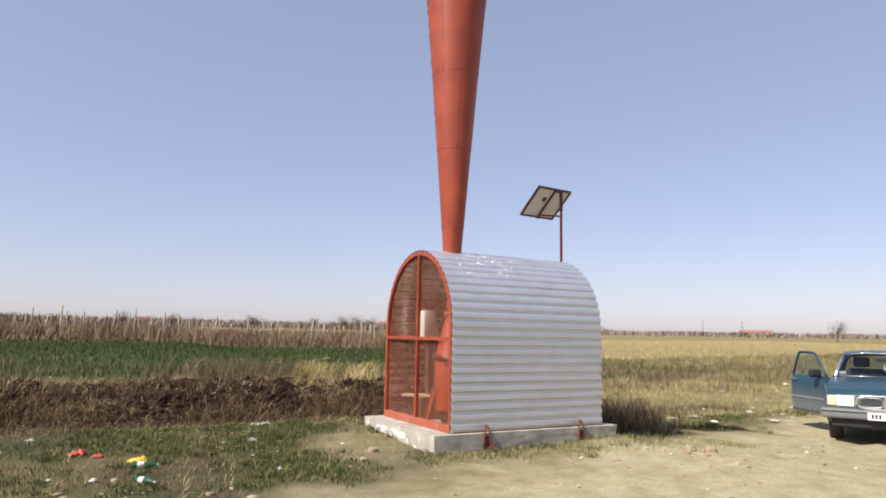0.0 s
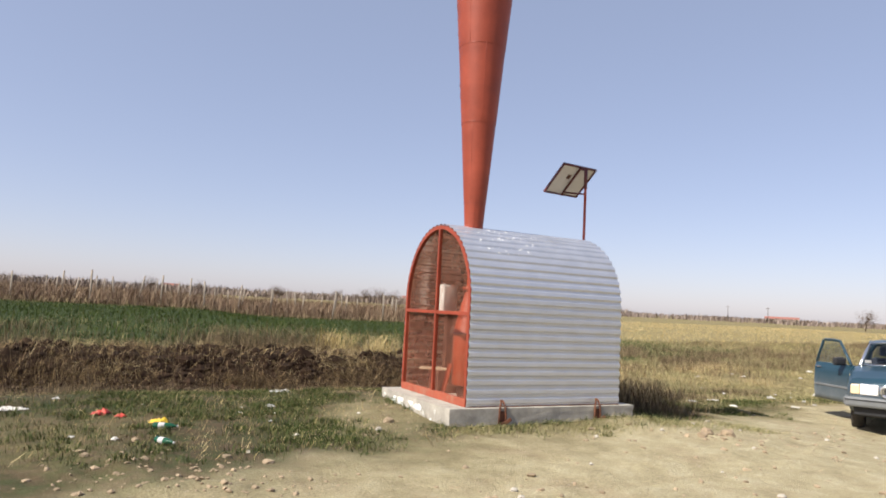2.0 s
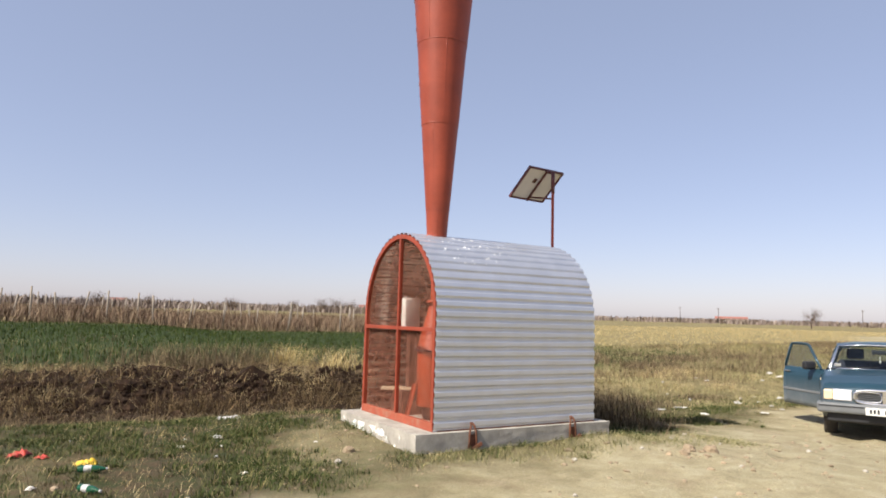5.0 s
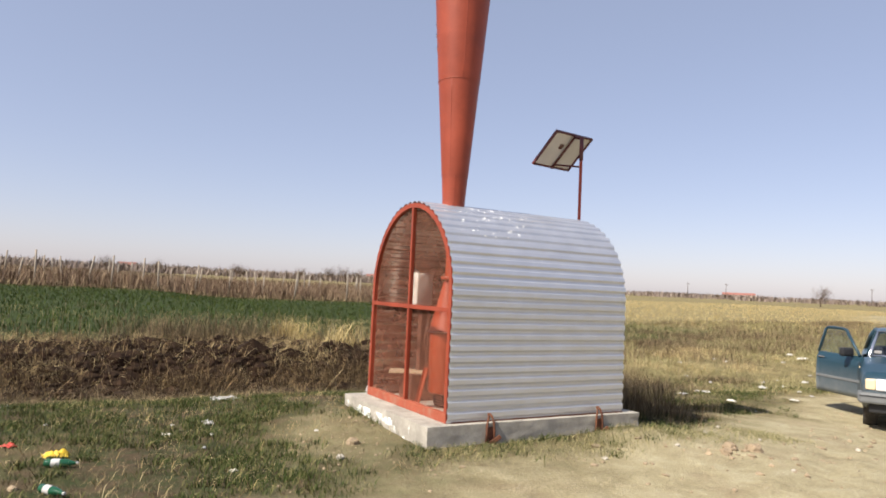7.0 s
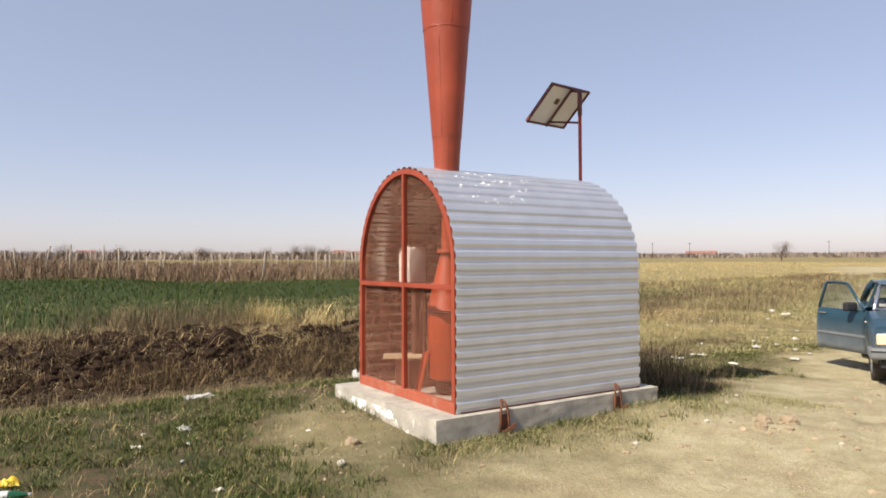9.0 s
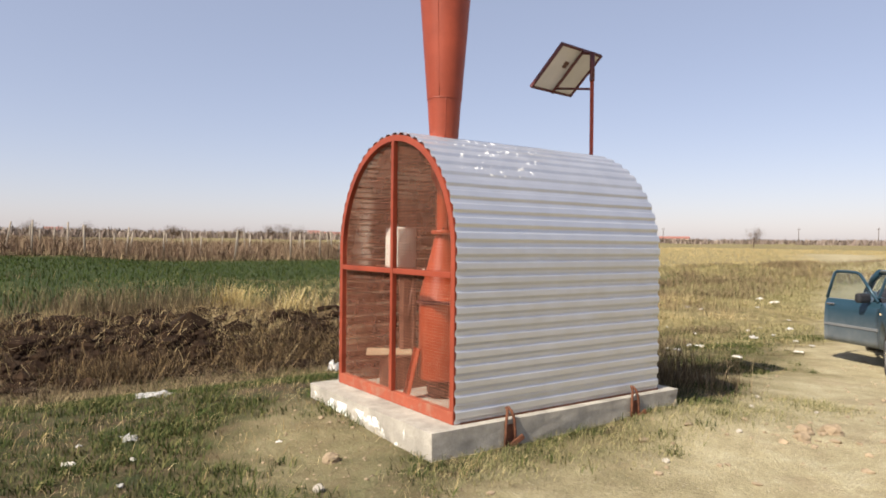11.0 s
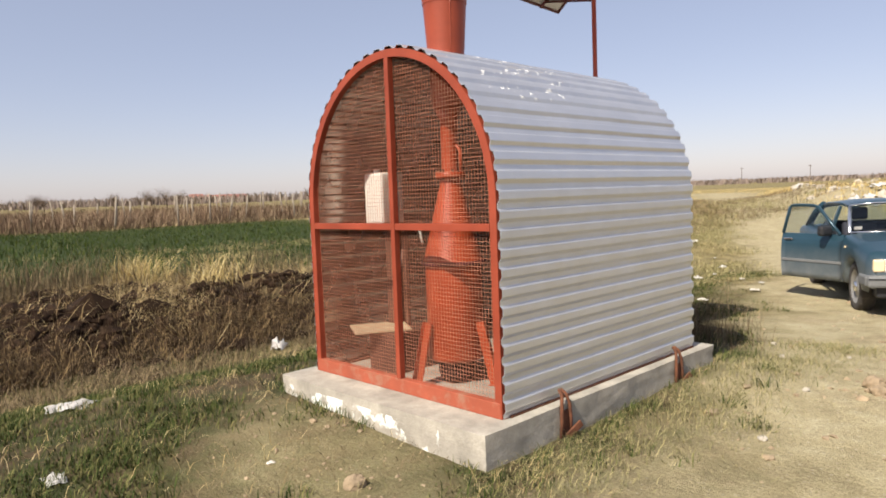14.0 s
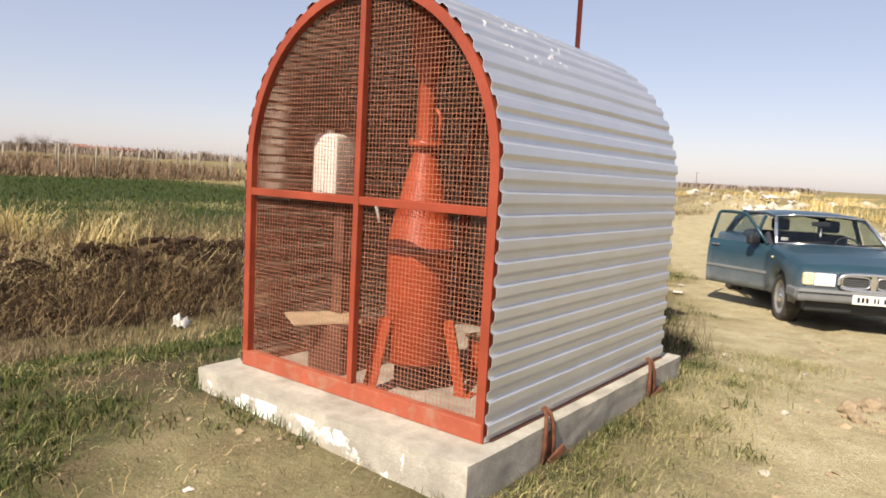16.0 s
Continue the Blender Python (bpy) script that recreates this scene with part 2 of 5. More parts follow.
def ground_material():
    m = bpy.data.materials.new("field_ground")
    m.use_nodes = True
    nt = m.node_tree
    b = nt.nodes["Principled BSDF"]
    at = nt.nodes.new("ShaderNodeAttribute")
    at.attribute_name = "zones"
    sep = nt.nodes.new("ShaderNodeSeparateColor")
    nt.links.new(at.outputs["Color"], sep.inputs[0])
    co = nt.nodes.new("ShaderNodeTexCoord").outputs["Object"]
    big, mid, fine = noise_of(nt, 0.35, 5, 0.6, co), noise_of(nt, 3.0, 8, 0.65, co), noise_of(nt, 38.0, 5, 0.7, co)
    straw = ramp_of(nt, mid, [(0.3, (0.11, 0.09, 0.042)), (0.5, (0.22, 0.175, 0.082)), (0.72, (0.36, 0.29, 0.14))])
    straw = mixed(nt, maths(nt, "MULTIPLY", maths(nt, "SUBTRACT", big, 0.45, True), 2.4, True), straw, (0.16, 0.16, 0.06))
    dirt = ramp_of(nt, mid, [(0.28, (0.28, 0.235, 0.135)), (0.5, (0.40, 0.345, 0.205)), (0.75, (0.50, 0.445, 0.295))])
    dirt = mixed(nt, maths(nt, "MULTIPLY", maths(nt, "SUBTRACT", fine, 0.45, True), 1.6, True), dirt, (0.22, 0.16, 0.10))
    dirt = mixed(nt, maths(nt, "MULTIPLY", maths(nt, "SUBTRACT", noise_of(nt, 1.1, 7, 0.7, co), 0.52, True), 3.0, True), dirt, (0.27, 0.195, 0.12))
    vor = nt.nodes.new("ShaderNodeTexVoronoi")
    vor.inputs["Scale"].default_value = 22.0
    nt.links.new(co, vor.inputs["Vector"])
    peb = maths(nt, "LESS_THAN", vor.outputs["Distance"], 0.16)
    dirt = mixed(nt, maths(nt, "MULTIPLY", peb, 0.5), dirt, (0.58, 0.52, 0.42))
    soil = ramp_of(nt, mid, [(0.3, (0.014, 0.009, 0.006)), (0.52, (0.042, 0.024, 0.014)), (0.75, (0.12, 0.07, 0.036))])
    green = ramp_of(nt, mid, [(0.3, (0.020, 0.030, 0.009)), (0.55, (0.045, 0.058, 0.019)), (0.75, (0.085, 0.082, 0.035))])
    verge = mixed(nt, maths(nt, "MULTIPLY", maths(nt, "SUBTRACT", noise_of(nt, 4.0, 6, 0.7, co), 0.40, True), 5.0, True), green, (0.085, 0.06, 0.034))
    at2 = maths(nt, "GREATER_THAN", at.outputs["Alpha"], 0.35)
    crop = ramp_of(nt, mid, [(0.3, (0.013, 0.028, 0.005)), (0.7, (0.036, 0.056, 0.010))])
    verge = mixed(nt, at2, verge, crop)
    col = mixed(nt, sep.outputs[1], straw, verge)
    col = mixed(nt, sep.outputs[2], col, soil)
    col = mixed(nt, sep.outputs[0], col, dirt)
    grit = noise_of(nt, 75.0, 4, 0.75, co)
    k = maths(nt, "MULTIPLY", maths(nt, "SUBTRACT", grit, 0.47, True), 3.2, True)
    col = mixed(nt, maths(nt, "MULTIPLY", k, 0.75), col, (0.06, 0.043, 0.026))
    k2 = maths(nt, "MULTIPLY", maths(nt, "SUBTRACT", 0.42, grit, True), 3.5, True)
    col = mixed(nt, maths(nt, "MULTIPLY", k2, 0.6), col, (0.62, 0.54, 0.40))
    nt.links.new(col, b.inputs["Base Color"])
    b.inputs["Roughness"].default_value = 0.96
    b.inputs["Specular IOR Level"].default_value = 0.15
    bp = nt.nodes.new("ShaderNodeBump")
    bp.inputs["Strength"].default_value, bp.inputs["Distance"].default_value = 1.0, 0.035
    nt.links.new(maths(nt, "ADD", mid, maths(nt, "MULTIPLY", fine, 0.45)), bp.inputs["Height"])
    nt.links.new(bp.outputs[0], b.inputs["Normal"])
    return m

def make_ground():
    xs, ys = spaced(-3500, 3500, -11, 6.5, 0.11, 1.11), spaced(-3500, 3500, -6, 10, 0.11, 1.11)
    vs = [(x, y, ground_z(x, y)) for y in ys for x in xs]
    n = len(xs)
    fs = [(j * n + i, j * n + i + 1, (j + 1) * n + i + 1, (j + 1) * n + i) for j in range(len(ys) - 1) for i in range(n - 1)]
    me = bpy.data.meshes.new("ground")
    me.from_pydata(vs, [], fs)
    me.polygons.foreach_set("use_smooth", [True] * len(fs))
    ca = me.color_attributes.new("zones", "FLOAT_COLOR", "POINT")
    flat = []
    for x, y, _ in vs:
        flat.extend(zones(x, y))
    ca.data.foreach_set("color", flat)
    me.materials.append(ground_material())
    return tagged(new("ground", me), "dry earth and grass field with a dirt track", "ground", kind="structure")

make_ground()

# ---- grass and brush ----
def leaf_material(name, a, b_, c=None):
    m = bpy.data.materials.new(name)
    m.use_nodes = True
    nt = m.node_tree
    bs = nt.nodes["Principled BSDF"]
    g = nt.nodes.new("ShaderNodeNewGeometry")
    stops = [(0.0, a), (0.6, b_), (1.0, c or b_)]
    nt.links.new(ramp_of(nt, g.outputs["Random Per Island"], stops), bs.inputs["Base Color"])
    bs.inputs["Roughness"].default_value = 0.85
    bs.inputs["Specular IOR Level"].default_value = 0.2
    return m

M_GREEN = leaf_material("green_grass", (0.018, 0.032, 0.007), (0.068, 0.088, 0.022), (0.20, 0.175, 0.07))
M_CROP = leaf_material("young_crop", (0.014, 0.030, 0.004), (0.036, 0.060, 0.007), (0.085, 0.085, 0.022))
M_STRAW = leaf_material("dry_straw", (0.22, 0.15, 0.07), (0.48, 0.36, 0.17), (0.66, 0.54, 0.30))
M_GOLD = leaf_material("golden_grass", (0.38, 0.27, 0.10), (0.60, 0.46, 0.20), (0.72, 0.60, 0.32))
M_WEED = leaf_material("dead_weeds", (0.045, 0.031, 0.019), (0.155, 0.112, 0.064), (0.36, 0.27, 0.15))
M_TWIG = leaf_material("bare_twigs", (0.05, 0.035, 0.028), (0.12, 0.085, 0.06), (0.24, 0.16, 0.10))
M_PALE = leaf_material("pale_field_grass", (0.13, 0.125, 0.048), (0.29, 0.255, 0.12), (0.48, 0.41, 0.21))
M_THATCH = leaf_material("brown_thatch", (0.020, 0.012, 0.007), (0.085, 0.053, 0.027), (0.34, 0.235, 0.11))
M_OLIVE = leaf_material("olive_grass", (0.11, 0.115, 0.042), (0.25, 0.225, 0.10), (0.44, 0.37, 0.19))
rng = np.random.default_rng(4)

def blades(name, label, category, P, h, w, mat, lean=0.5, zs=None):
    """Many thin bent blades rooted at the places P (n x 2), as one object of uncountable stuff."""
    n = len(P)
    z = np.array([ground_z(x, y) for x, y in P]) if zs is None else zs
    a, tilt = rng.uniform(0, 2 * np.pi, n), rng.uniform(0.05, 1, n) * lean
    H = h * rng.uniform(0.4, 1.25, n)
    d = np.stack([np.cos(a), np.sin(a), np.zeros(n)], 1)
    s = np.stack([-np.sin(a + 0.6), np.cos(a + 0.6), np.zeros(n)], 1) * (w * rng.uniform(0.6, 1.3, n))[:, None]
    base = np.stack([P[:, 0], P[:, 1], z - 0.01], 1)
    up = np.array([0, 0, 1.0])
    mid = base + d * (H * tilt * 0.35)[:, None] + up * (H * 0.6)[:, None]
    tip = base + d * (H * tilt)[:, None] + up * (H * (1 - 0.25 * tilt))[:, None]
    V = np.stack([base - s, base + s, mid - s * 0.7, mid + s * 0.7, tip], 1).reshape(-1, 3)
    k = np.arange(n)[:, None] * 5
    F = np.concatenate([k + np.array([0, 1, 3]), k + np.array([0, 3, 2]), k + np.array([2, 3, 4])], 1).reshape(-1, 3)
    me = bpy.data.meshes.new(name)
    me.vertices.add(len(V)); me.vertices.foreach_set("co", V.ravel())
    me.loops.add(F.size); me.loops.foreach_set("vertex_index", F.ravel().astype(np.int32))
    me.polygons.add(len(F)); me.polygons.foreach_set("loop_start", np.arange(0, F.size, 3, dtype=np.int32))
    me.update(calc_edges=True)
    me.materials.append(mat)
    return tagged(new(name, me), label, category, kind="stuff")

def scatter(n, x0, x1, y0, y1, keep, clump=0.0, per=12):
    """Places in a rectangle, kept with the chance that keep(x, y) gives, in clumps where clump is over 0."""
    out = []
    while len(out) < n:
        x, y = rng.uniform(x0, x1), rng.uniform(y0, y1)
        if rng.random() < keep(x, y):
            if clump:
                k = rng.integers(per // 2, per * 2)
                out.extend(np.stack([x + rng.normal(0, clump, k), y + rng.normal(0, clump, k)], 1).tolist())
            else:
                out.append((x, y))
    return np.array([p for p in out[:n] if not (-1.88 < p[0] < 0.13 and -0.27 < p[1] < 2.41)])

def off_track(x, y):
    return (1 - zones(x, y)[0]) ** 4

def bare(x, y):
    return off_track(x, y) * (1 - 0.85 * zones(x, y)[2])

blades("verge_grass", "short green spring grass on the verge", "grass", scatter(66000, -5.5, 1.2, -5, 11, lambda x, y: bare(x, y) * max(0, 0.35 + 1.3 * nz(x, y, 0.8, 9.0)), 0.06, 16), 0.07, 0.0034, M_GREEN, 1.3)
blades("verge_straw", "short dry straw among the green grass", "dry grass", scatter(17000, -6, 1.3, -5, 12, lambda x, y: bare(x, y) * max(0.05, 0.3 - 1.2 * nz(x, y, 0.8, 9.0)), 0.12, 7), 0.06, 0.002, M_WEED, 2.2)
blades("verge_hay", "loose pale straw lying in the verge grass", "dry grass", scatter(2400, -5.5, 1.2, -5, 10, lambda x, y: bare(x, y) * max(0.03, 0.35 + 1.2 * nz(x, y, 1.1, 31.0)), 0.16, 8), 0.10, 0.0022, M_STRAW, 2.4)
blades("near_grass", "tufts of fresh grass in front of the slab", "grass", scatter(20000, -3.6, 0.9, -3.4, 3.2, lambda x, y: (0.12 + off_track(x, y)) * max(0.0, 0.15 + 1.5 * nz(x, y, 1.6, 41.0)), 0.05, 22), 0.075, 0.0036, M_GREEN, 1.4)
blades("near_straw", "thin bent straws in front of the slab", "dry grass", scatter(1800, -3.6, 1.0, -3.2, 3.4, lambda x, y: (0.15 + off_track(x, y)) * max(0.0, 0.3 - 1.0 * nz(x, y, 1.6, 41.0)), 0.12, 9), 0.10, 0.0018, M_STRAW, 2.6)
blades("slab_straw", "pale dry grass along the slab", "dry grass", scatter(6500, 0.0, 1.0, -0.5, 4.2, lambda x, y: max(0.0, 1 - abs(x - 0.45) / 0.5) * max(0.05, 0.5 + nz(x, y, 1.9)), 0.15, 8), 0.075, 0.0018, M_OLIVE, 2.3)
blades("ditch_weeds", "dead grey-brown weeds in the ditch", "weeds", scatter(16000, -5.4, -3.6, -6, 11, lambda x, y: smooth(-3.4, -4.4, x) * max(0.1, 0.5 + 1.2 * nz(x, y, 0.6, 6.0)), 0.14, 18), 0.19, 0.0026, M_WEED, 2.0)
blades("bank_straw", "matted dry grass over the spoil bank", "dry grass", scatter(15000, -10, -5.8, -9, 16, lambda x, y: max(0.03, 0.25 + 1.3 * nz(x, y, 0.5, 2.0)) * (0.4 + 0.6 * smooth(-4, 3, y + 1.5 - x * 0.4)), 0.2, 30), 0.24, 0.0022, M_STRAW, 3.0)
blades("straw_tussock", "tall bleached straw tussock on the bank", "dry grass", np.concatenate([rng.normal((-8.9, 1.35), (0.2, 0.2), (520, 2)), rng.normal((-8.3, 3.4), (0.4, 0.8), (110, 2)), rng.normal((-7.4, 1.9), (0.2, 0.2), (160, 2))]), 0.62, 0.004, M_GOLD, 1.9)
blades("bank_thatch", "matted brown stalks and roots over the bank", "stalks", scatter(15000, -9.6, -5.0, -10, 7, lambda x, y: max(0.05, 0.35 + 1.2 * nz(x, y, 0.9, 17.0)), 0.22, 20), 0.26, 0.004, M_THATCH, 2.8)
blades("bank_haze", "grey leafless brush standing on top of the bank", "brush", np.concatenate([rng.normal(c, s, (k, 2)) for c, s, k in (((-9.1, -0.9), (0.35, 0.75), 1500), ((-8.8, 0.4), (0.3, 0.5), 600), ((-8.6, 3.2), (0.4, 1.0), 900), ((-8.9, -5.0), (0.3, 0.8), 500), ((-8.2, 6.0), (0.4, 1.4), 900))]), 0.62, 0.0035, M_WEED, 0.9)
blades("bank_stalks", "long dry stalks strewn over the turned soil", "stalks", scatter(650, -9, -5, -8, 5, lambda x, y: 0.3 + zones(x, y)[2]), 0.40, 0.003, M_STRAW, 3.0)
blades("bank_brush", "dark bare brush at the foot of the bank", "brush", np.concatenate([rng.normal(c, s, (k, 2)) for c, s, k in (((-5.6, 1.3), (0.35, 0.8), 3200), ((-5.4, -1.2), (0.25, 0.4), 2200), ((-5.9, -4.3), (0.5, 0.9), 2600), ((-5.6, 3.6), (0.5, 1.2), 3200), ((-5.6, 6.6), (0.5, 1.2), 2600))]), 0.30, 0.003, M_THATCH, 1.6)
blades("shed_brush", "dark leafless weeds standing behind the shelter", "brush", np.concatenate([rng.normal((-1.25, 3.2), (0.42, 0.42), (1500, 2)), rng.normal((-0.75, 3.5), (0.28, 0.35), (500, 2)), rng.normal((-2.0, 4.3), (0.4, 0.5), (500, 2))]), 0.52, 0.0024, M_WEED, 1.1)
blades("edge_grass", "knee-high dry grass beyond the bank", "dry grass", scatter(24000, -24, -8, -14, 40, lambda x, y: (1 - 0.93 * zones(x, y)[3]) * max(0.05, 0.5 + 1.2 * nz(x, y, 0.3, 8.0)), 0.4, 26), 0.22, 0.005, M_OLIVE, 1.4)
blades("field_weeds", "grey-brown weeds in the fallow strip", "weeds", scatter(24000, -22, -8, -14, 45, lambda x, y: (1 - 0.93 * zones(x, y)[3]) * max(0.02, 0.3 - 1.2 * nz(x, y, 0.3, 8.0)), 0.4, 30), 0.32, 0.005, M_WEED, 0.9)
blades("crop_leaves", "low bright green young crop", "crop", scatter(42000, -45, -10, -22, 26, lambda x, y: zones(x, y)[3]), 0.15, 0.014, M_CROP, 0.9)
blades("golden_field", "golden dry grass field", "dry grass", scatter(40000, -90, -9, 24, 130, lambda x, y: (1 - zones(x, y)[0]) * (1 - zones(x, y)[3])), 0.22, 0.011, M_GOLD, 1.4)
blades("near_field", "patchy olive and straw grass beyond the ditch", "dry grass", scatter(26000, -22, -3, 5, 30, lambda x, y: off_track(x, y) * max(0.05, 0.5 + 1.3 * nz(x, y, 0.35, 13.0)), 0.35, 22), 0.14, 0.0045, M_PALE, 1.6)
blades("field_brush", "brown brush clumps along the old ditch", "brush", scatter(9000, -16, -4, 7, 28, lambda x, y: max(0.0, nz(x, y, 0.5, 21.0) - 0.1) * smooth(1.5, 3.0, track_edge(y) - x), 0.35, 60), 0.34, 0.005, M_WEED, 0.9)
blades("rough_strip", "mixed dry weeds along the track", "weeds", scatter(26000, -12, 0, 9, 30, lambda x, y: off_track(x, y) * max(0.1, 0.5 + nz(x, y, 0.4)), 0.3, 22), 0.12, 0.0045, M_PALE, 1.8)
blades("mound_grass", "dry grass on the rubble mounds", "dry grass", scatter(12000, -22, 12, 20, 60, lambda x, y: smooth(4, 7, x - track_edge(y)) * max(0, 0.4 + nz(x, y, 0.3)), 0.3, 24), 0.4, 0.012, M_GOLD, 0.8)

def lumps(name, label, category, P, size, mat, squash=0.7, kind="stuff"):
    """Rough lumps of earth or stone, joined into one object of uncountable stuff."""
    src = bmesh.new()
    bmesh.ops.create_icosphere(src, subdivisions=1, radius=1.0)
    bv = np.array([v.co[:] for v in src.verts])
    bf = np.array([[v.index for v in f.verts] for f in src.faces])
    src.free()
    n = len(P)
    r = size * rng.lognormal(0, 0.45, n)
    V = bv[None] * (1 + rng.normal(0, 0.2, (n, len(bv), 1))) * (r[:, None] * rng.uniform(0.7, 1.3, (n, 3)) * np.array([1, 1, squash]))[:, None, :]
    z = np.array([ground_z(x, y) for x, y in P]) + r * 0.12
    V += np.stack([P[:, 0], P[:, 1], z], 1)[:, None, :]
    F = bf[None] + (np.arange(n) * len(bv))[:, None, None]
    me = bpy.data.meshes.new(name)
    me.from_pydata(V.reshape(-1, 3).tolist(), [], F.reshape(-1, 3).tolist())
    me.materials.append(mat)
    return tagged(new(name, me), label, category, kind=kind)

M_SOIL = material("turned_soil", (0.038, 0.022, 0.013), 0.95, 0, 0.5, 6, 0.6, 50, tint=(0.10, 0.06, 0.034), random=0.5, spec=0.1)
M_CLOD = material("dry_clods", (0.38, 0.29, 0.19), 0.95, 0, 0.3, 10, 0.5, 60, random=0.3, spec=0.1)
M_STONE = material("pale_stone", (0.50, 0.45, 0.37), 0.9, 0, 0.25, 12, 0.4, 60, random=0.25, spec=0.2)
lumps("bank_clods", "dark clods of turned earth on the bank", "soil", scatter(8000, -8.9, -5.0, -9, 5.5, lambda x, y: 0.15 + zones(x, y)[2]), 0.055, M_SOIL)
lumps("track_clods", "pale crumbled earth on the track", "soil", np.concatenate([scatter(500, -1, 5, -5, 9, lambda x, y: zones(x, y)[0] * 0.4), rng.normal((1.35, -3.5), (0.4, 0.3), (80, 2)), rng.normal((1.95, -3.0), (0.35, 0.3), (70, 2)), rng.normal((1.2, 2.5), (0.12, 0.18), (40, 2))]), 0.016, M_CLOD, 0.6)
ry = rng.uniform(-3, 7, 160)
lumps("rut_crumbs", "crumbled earth along the wheel ruts", "soil", np.stack([np.array([track_edge(y) + o + 0.25 * nz(track_edge(y) + o, y, 0.35, 4.0) for y, o in zip(ry, rng.choice([1.28, 1.82, 2.83, 3.37], 160))]) + rng.normal(0, 0.16, 160), ry], 1), 0.013, M_CLOD, 0.7)
lumps("slab_clods", "small brown clods on the bare patch by the slab", "soil", scatter(170, -2.4, 0.9, -2.2, -0.28, lambda x, y: zones(x, y)[0]), 0.008, M_CLOD, 0.7)
lumps("mound_rubble", "pale rubble on the far mounds", "rubble", scatter(260, -20, 12, 20, 50, lambda x, y: smooth(4, 7, x - track_edge(y)) * max(0, 0.1 + nz(x, y, 0.3, 3.0))), 0.17, M_STONE)

# ---- shelter ----
W, L, SLAB, TOP = 1.75, 2.21, 0.19, 2.31

def painted_patches(name, base, rough, metal, patch, scale, edge, width, lo, hi, vary=0.2, grain=70.0, bump=0.4, streak=None):
    """A surface with splashes of another colour inside a stretch of it, given in its own coordinates."""
    m = material(name, base, rough, metal, vary, 5.0, bump, grain)
    nt = m.node_tree
    bs = nt.nodes["Principled BSDF"]
    col = bs.inputs["Base Color"].links[0].from_socket
    co = nt.nodes.new("ShaderNodeTexCoord").outputs["Object"]
    sep = nt.nodes.new("ShaderNodeSeparateXYZ")
    nt.links.new(co, sep.inputs[0])
    k = maths(nt, "MULTIPLY", maths(nt, "SUBTRACT", noise_of(nt, scale, 7, 0.6, co, streak), edge, True), 1 / width, True)
    for axis in range(3):
        if lo[axis] is not None:
            k = maths(nt, "MULTIPLY", k, maths(nt, "GREATER_THAN", sep.outputs[axis], lo[axis]))
        if hi[axis] is not None:
            k = maths(nt, "MULTIPLY", k, maths(nt, "LESS_THAN", sep.outputs[axis], hi[axis]))
    nt.links.new(mixed(nt, k, col, patch), bs.inputs["Base Color"])
    if metal:
        nt.links.new(maths(nt, "MULTIPLY", maths(nt, "SUBTRACT", 1.0, k), metal), bs.inputs["Metallic"])
    return m

M_SLAB = painted_patches("limed_concrete", (0.40, 0.365, 0.305), 0.9, 0, (0.80, 0.82, 0.77), 7.0, 0.515, 0.06, (None, None, None), (-0.25, -0.2445, 0.14), 0.38)
# inner faces and rear sheet: darker, warmer and more mirror-like than the outside
M_INNER = material("inner_zinc", (0.47, 0.44, 0.41), 0.26, 1.0, 0.10, 4.0, 0.03, 60)
M_SHEET = painted_patches("galvanised_sheet", (0.63, 0.635, 0.665), 0.40, 0.70, (0.85, 0.84, 0.82), 16.0, 0.61, 0.03, (-0.75, 0.16, 1.78), (-0.12, 1.25, None), 0.06, 60, 0.04, (1, 0.8, 1))
slab = thing("concrete_slab", "weathered grey concrete slab with white lime stains", "slab")

def rough_block():
    bm = box(-1.86, -0.25, -0.14, 0.10, 2.39, SLAB)
    bmesh.ops.subdivide_edges(bm, edges=bm.edges[:], cuts=22, use_grid_fill=True)
    for v in bm.verts:
        n = noise.noise(v.co * 4) * 0.008 + noise.noise(v.co * 17) * 0.004
        edge = (abs(v.co.z - SLAB) < 1e-4) + (min(abs(v.co.x + 1.86), abs(v.co.x - 0.1)) < 1e-4) + (min(abs(v.co.y + 0.25), abs(v.co.y - 2.39)) < 1e-4)
        c = Vector((-0.88, 1.07, 0.05)) - v.co
        v.co += c.normalized() * (n + (0.006 + 0.012 * max(0, noise.noise(v.co * 9))) * (edge > 1))
        if edge == 1 and abs(v.co.z - SLAB) < 0.02:
            v.co.z = SLAB - abs(n) * 0.2
    return bm

part("block", rough_block(), M_SLAB, slab)
for k, y in enumerate((0.43, 1.80)):
    hook = part("lifting_loop", bmesh.new(), M_RUST, slab, "rusty bent rebar lifting loop")
    bm = bmesh.new()
    for off in (-0.05, 0.045):
        add_tube(bm, [(0.108 + 0.006 * k, y + off, -0.02), (0.116, y + off * 0.9, 0.10), (0.112, y + off * 0.8, 0.19), (0.10, y + off * 0.4, 0.25), (0.07, y + off * 0.15, 0.275)], 0.011, 7)
    add_box(bm, -0.007, -0.06, -0.02, 0.007, 0.06, 0.02, 0.003, m=pose(0.14, y + 0.04, 0.04, 35, 0, -20))
    add_box(bm, 0.103, y - 0.05, -0.02, 0.111, y + 0.05, 0.16, 0.002)
    hook.data.clear_geometry()
    bm.to_mesh(hook.data)
    bm.free()

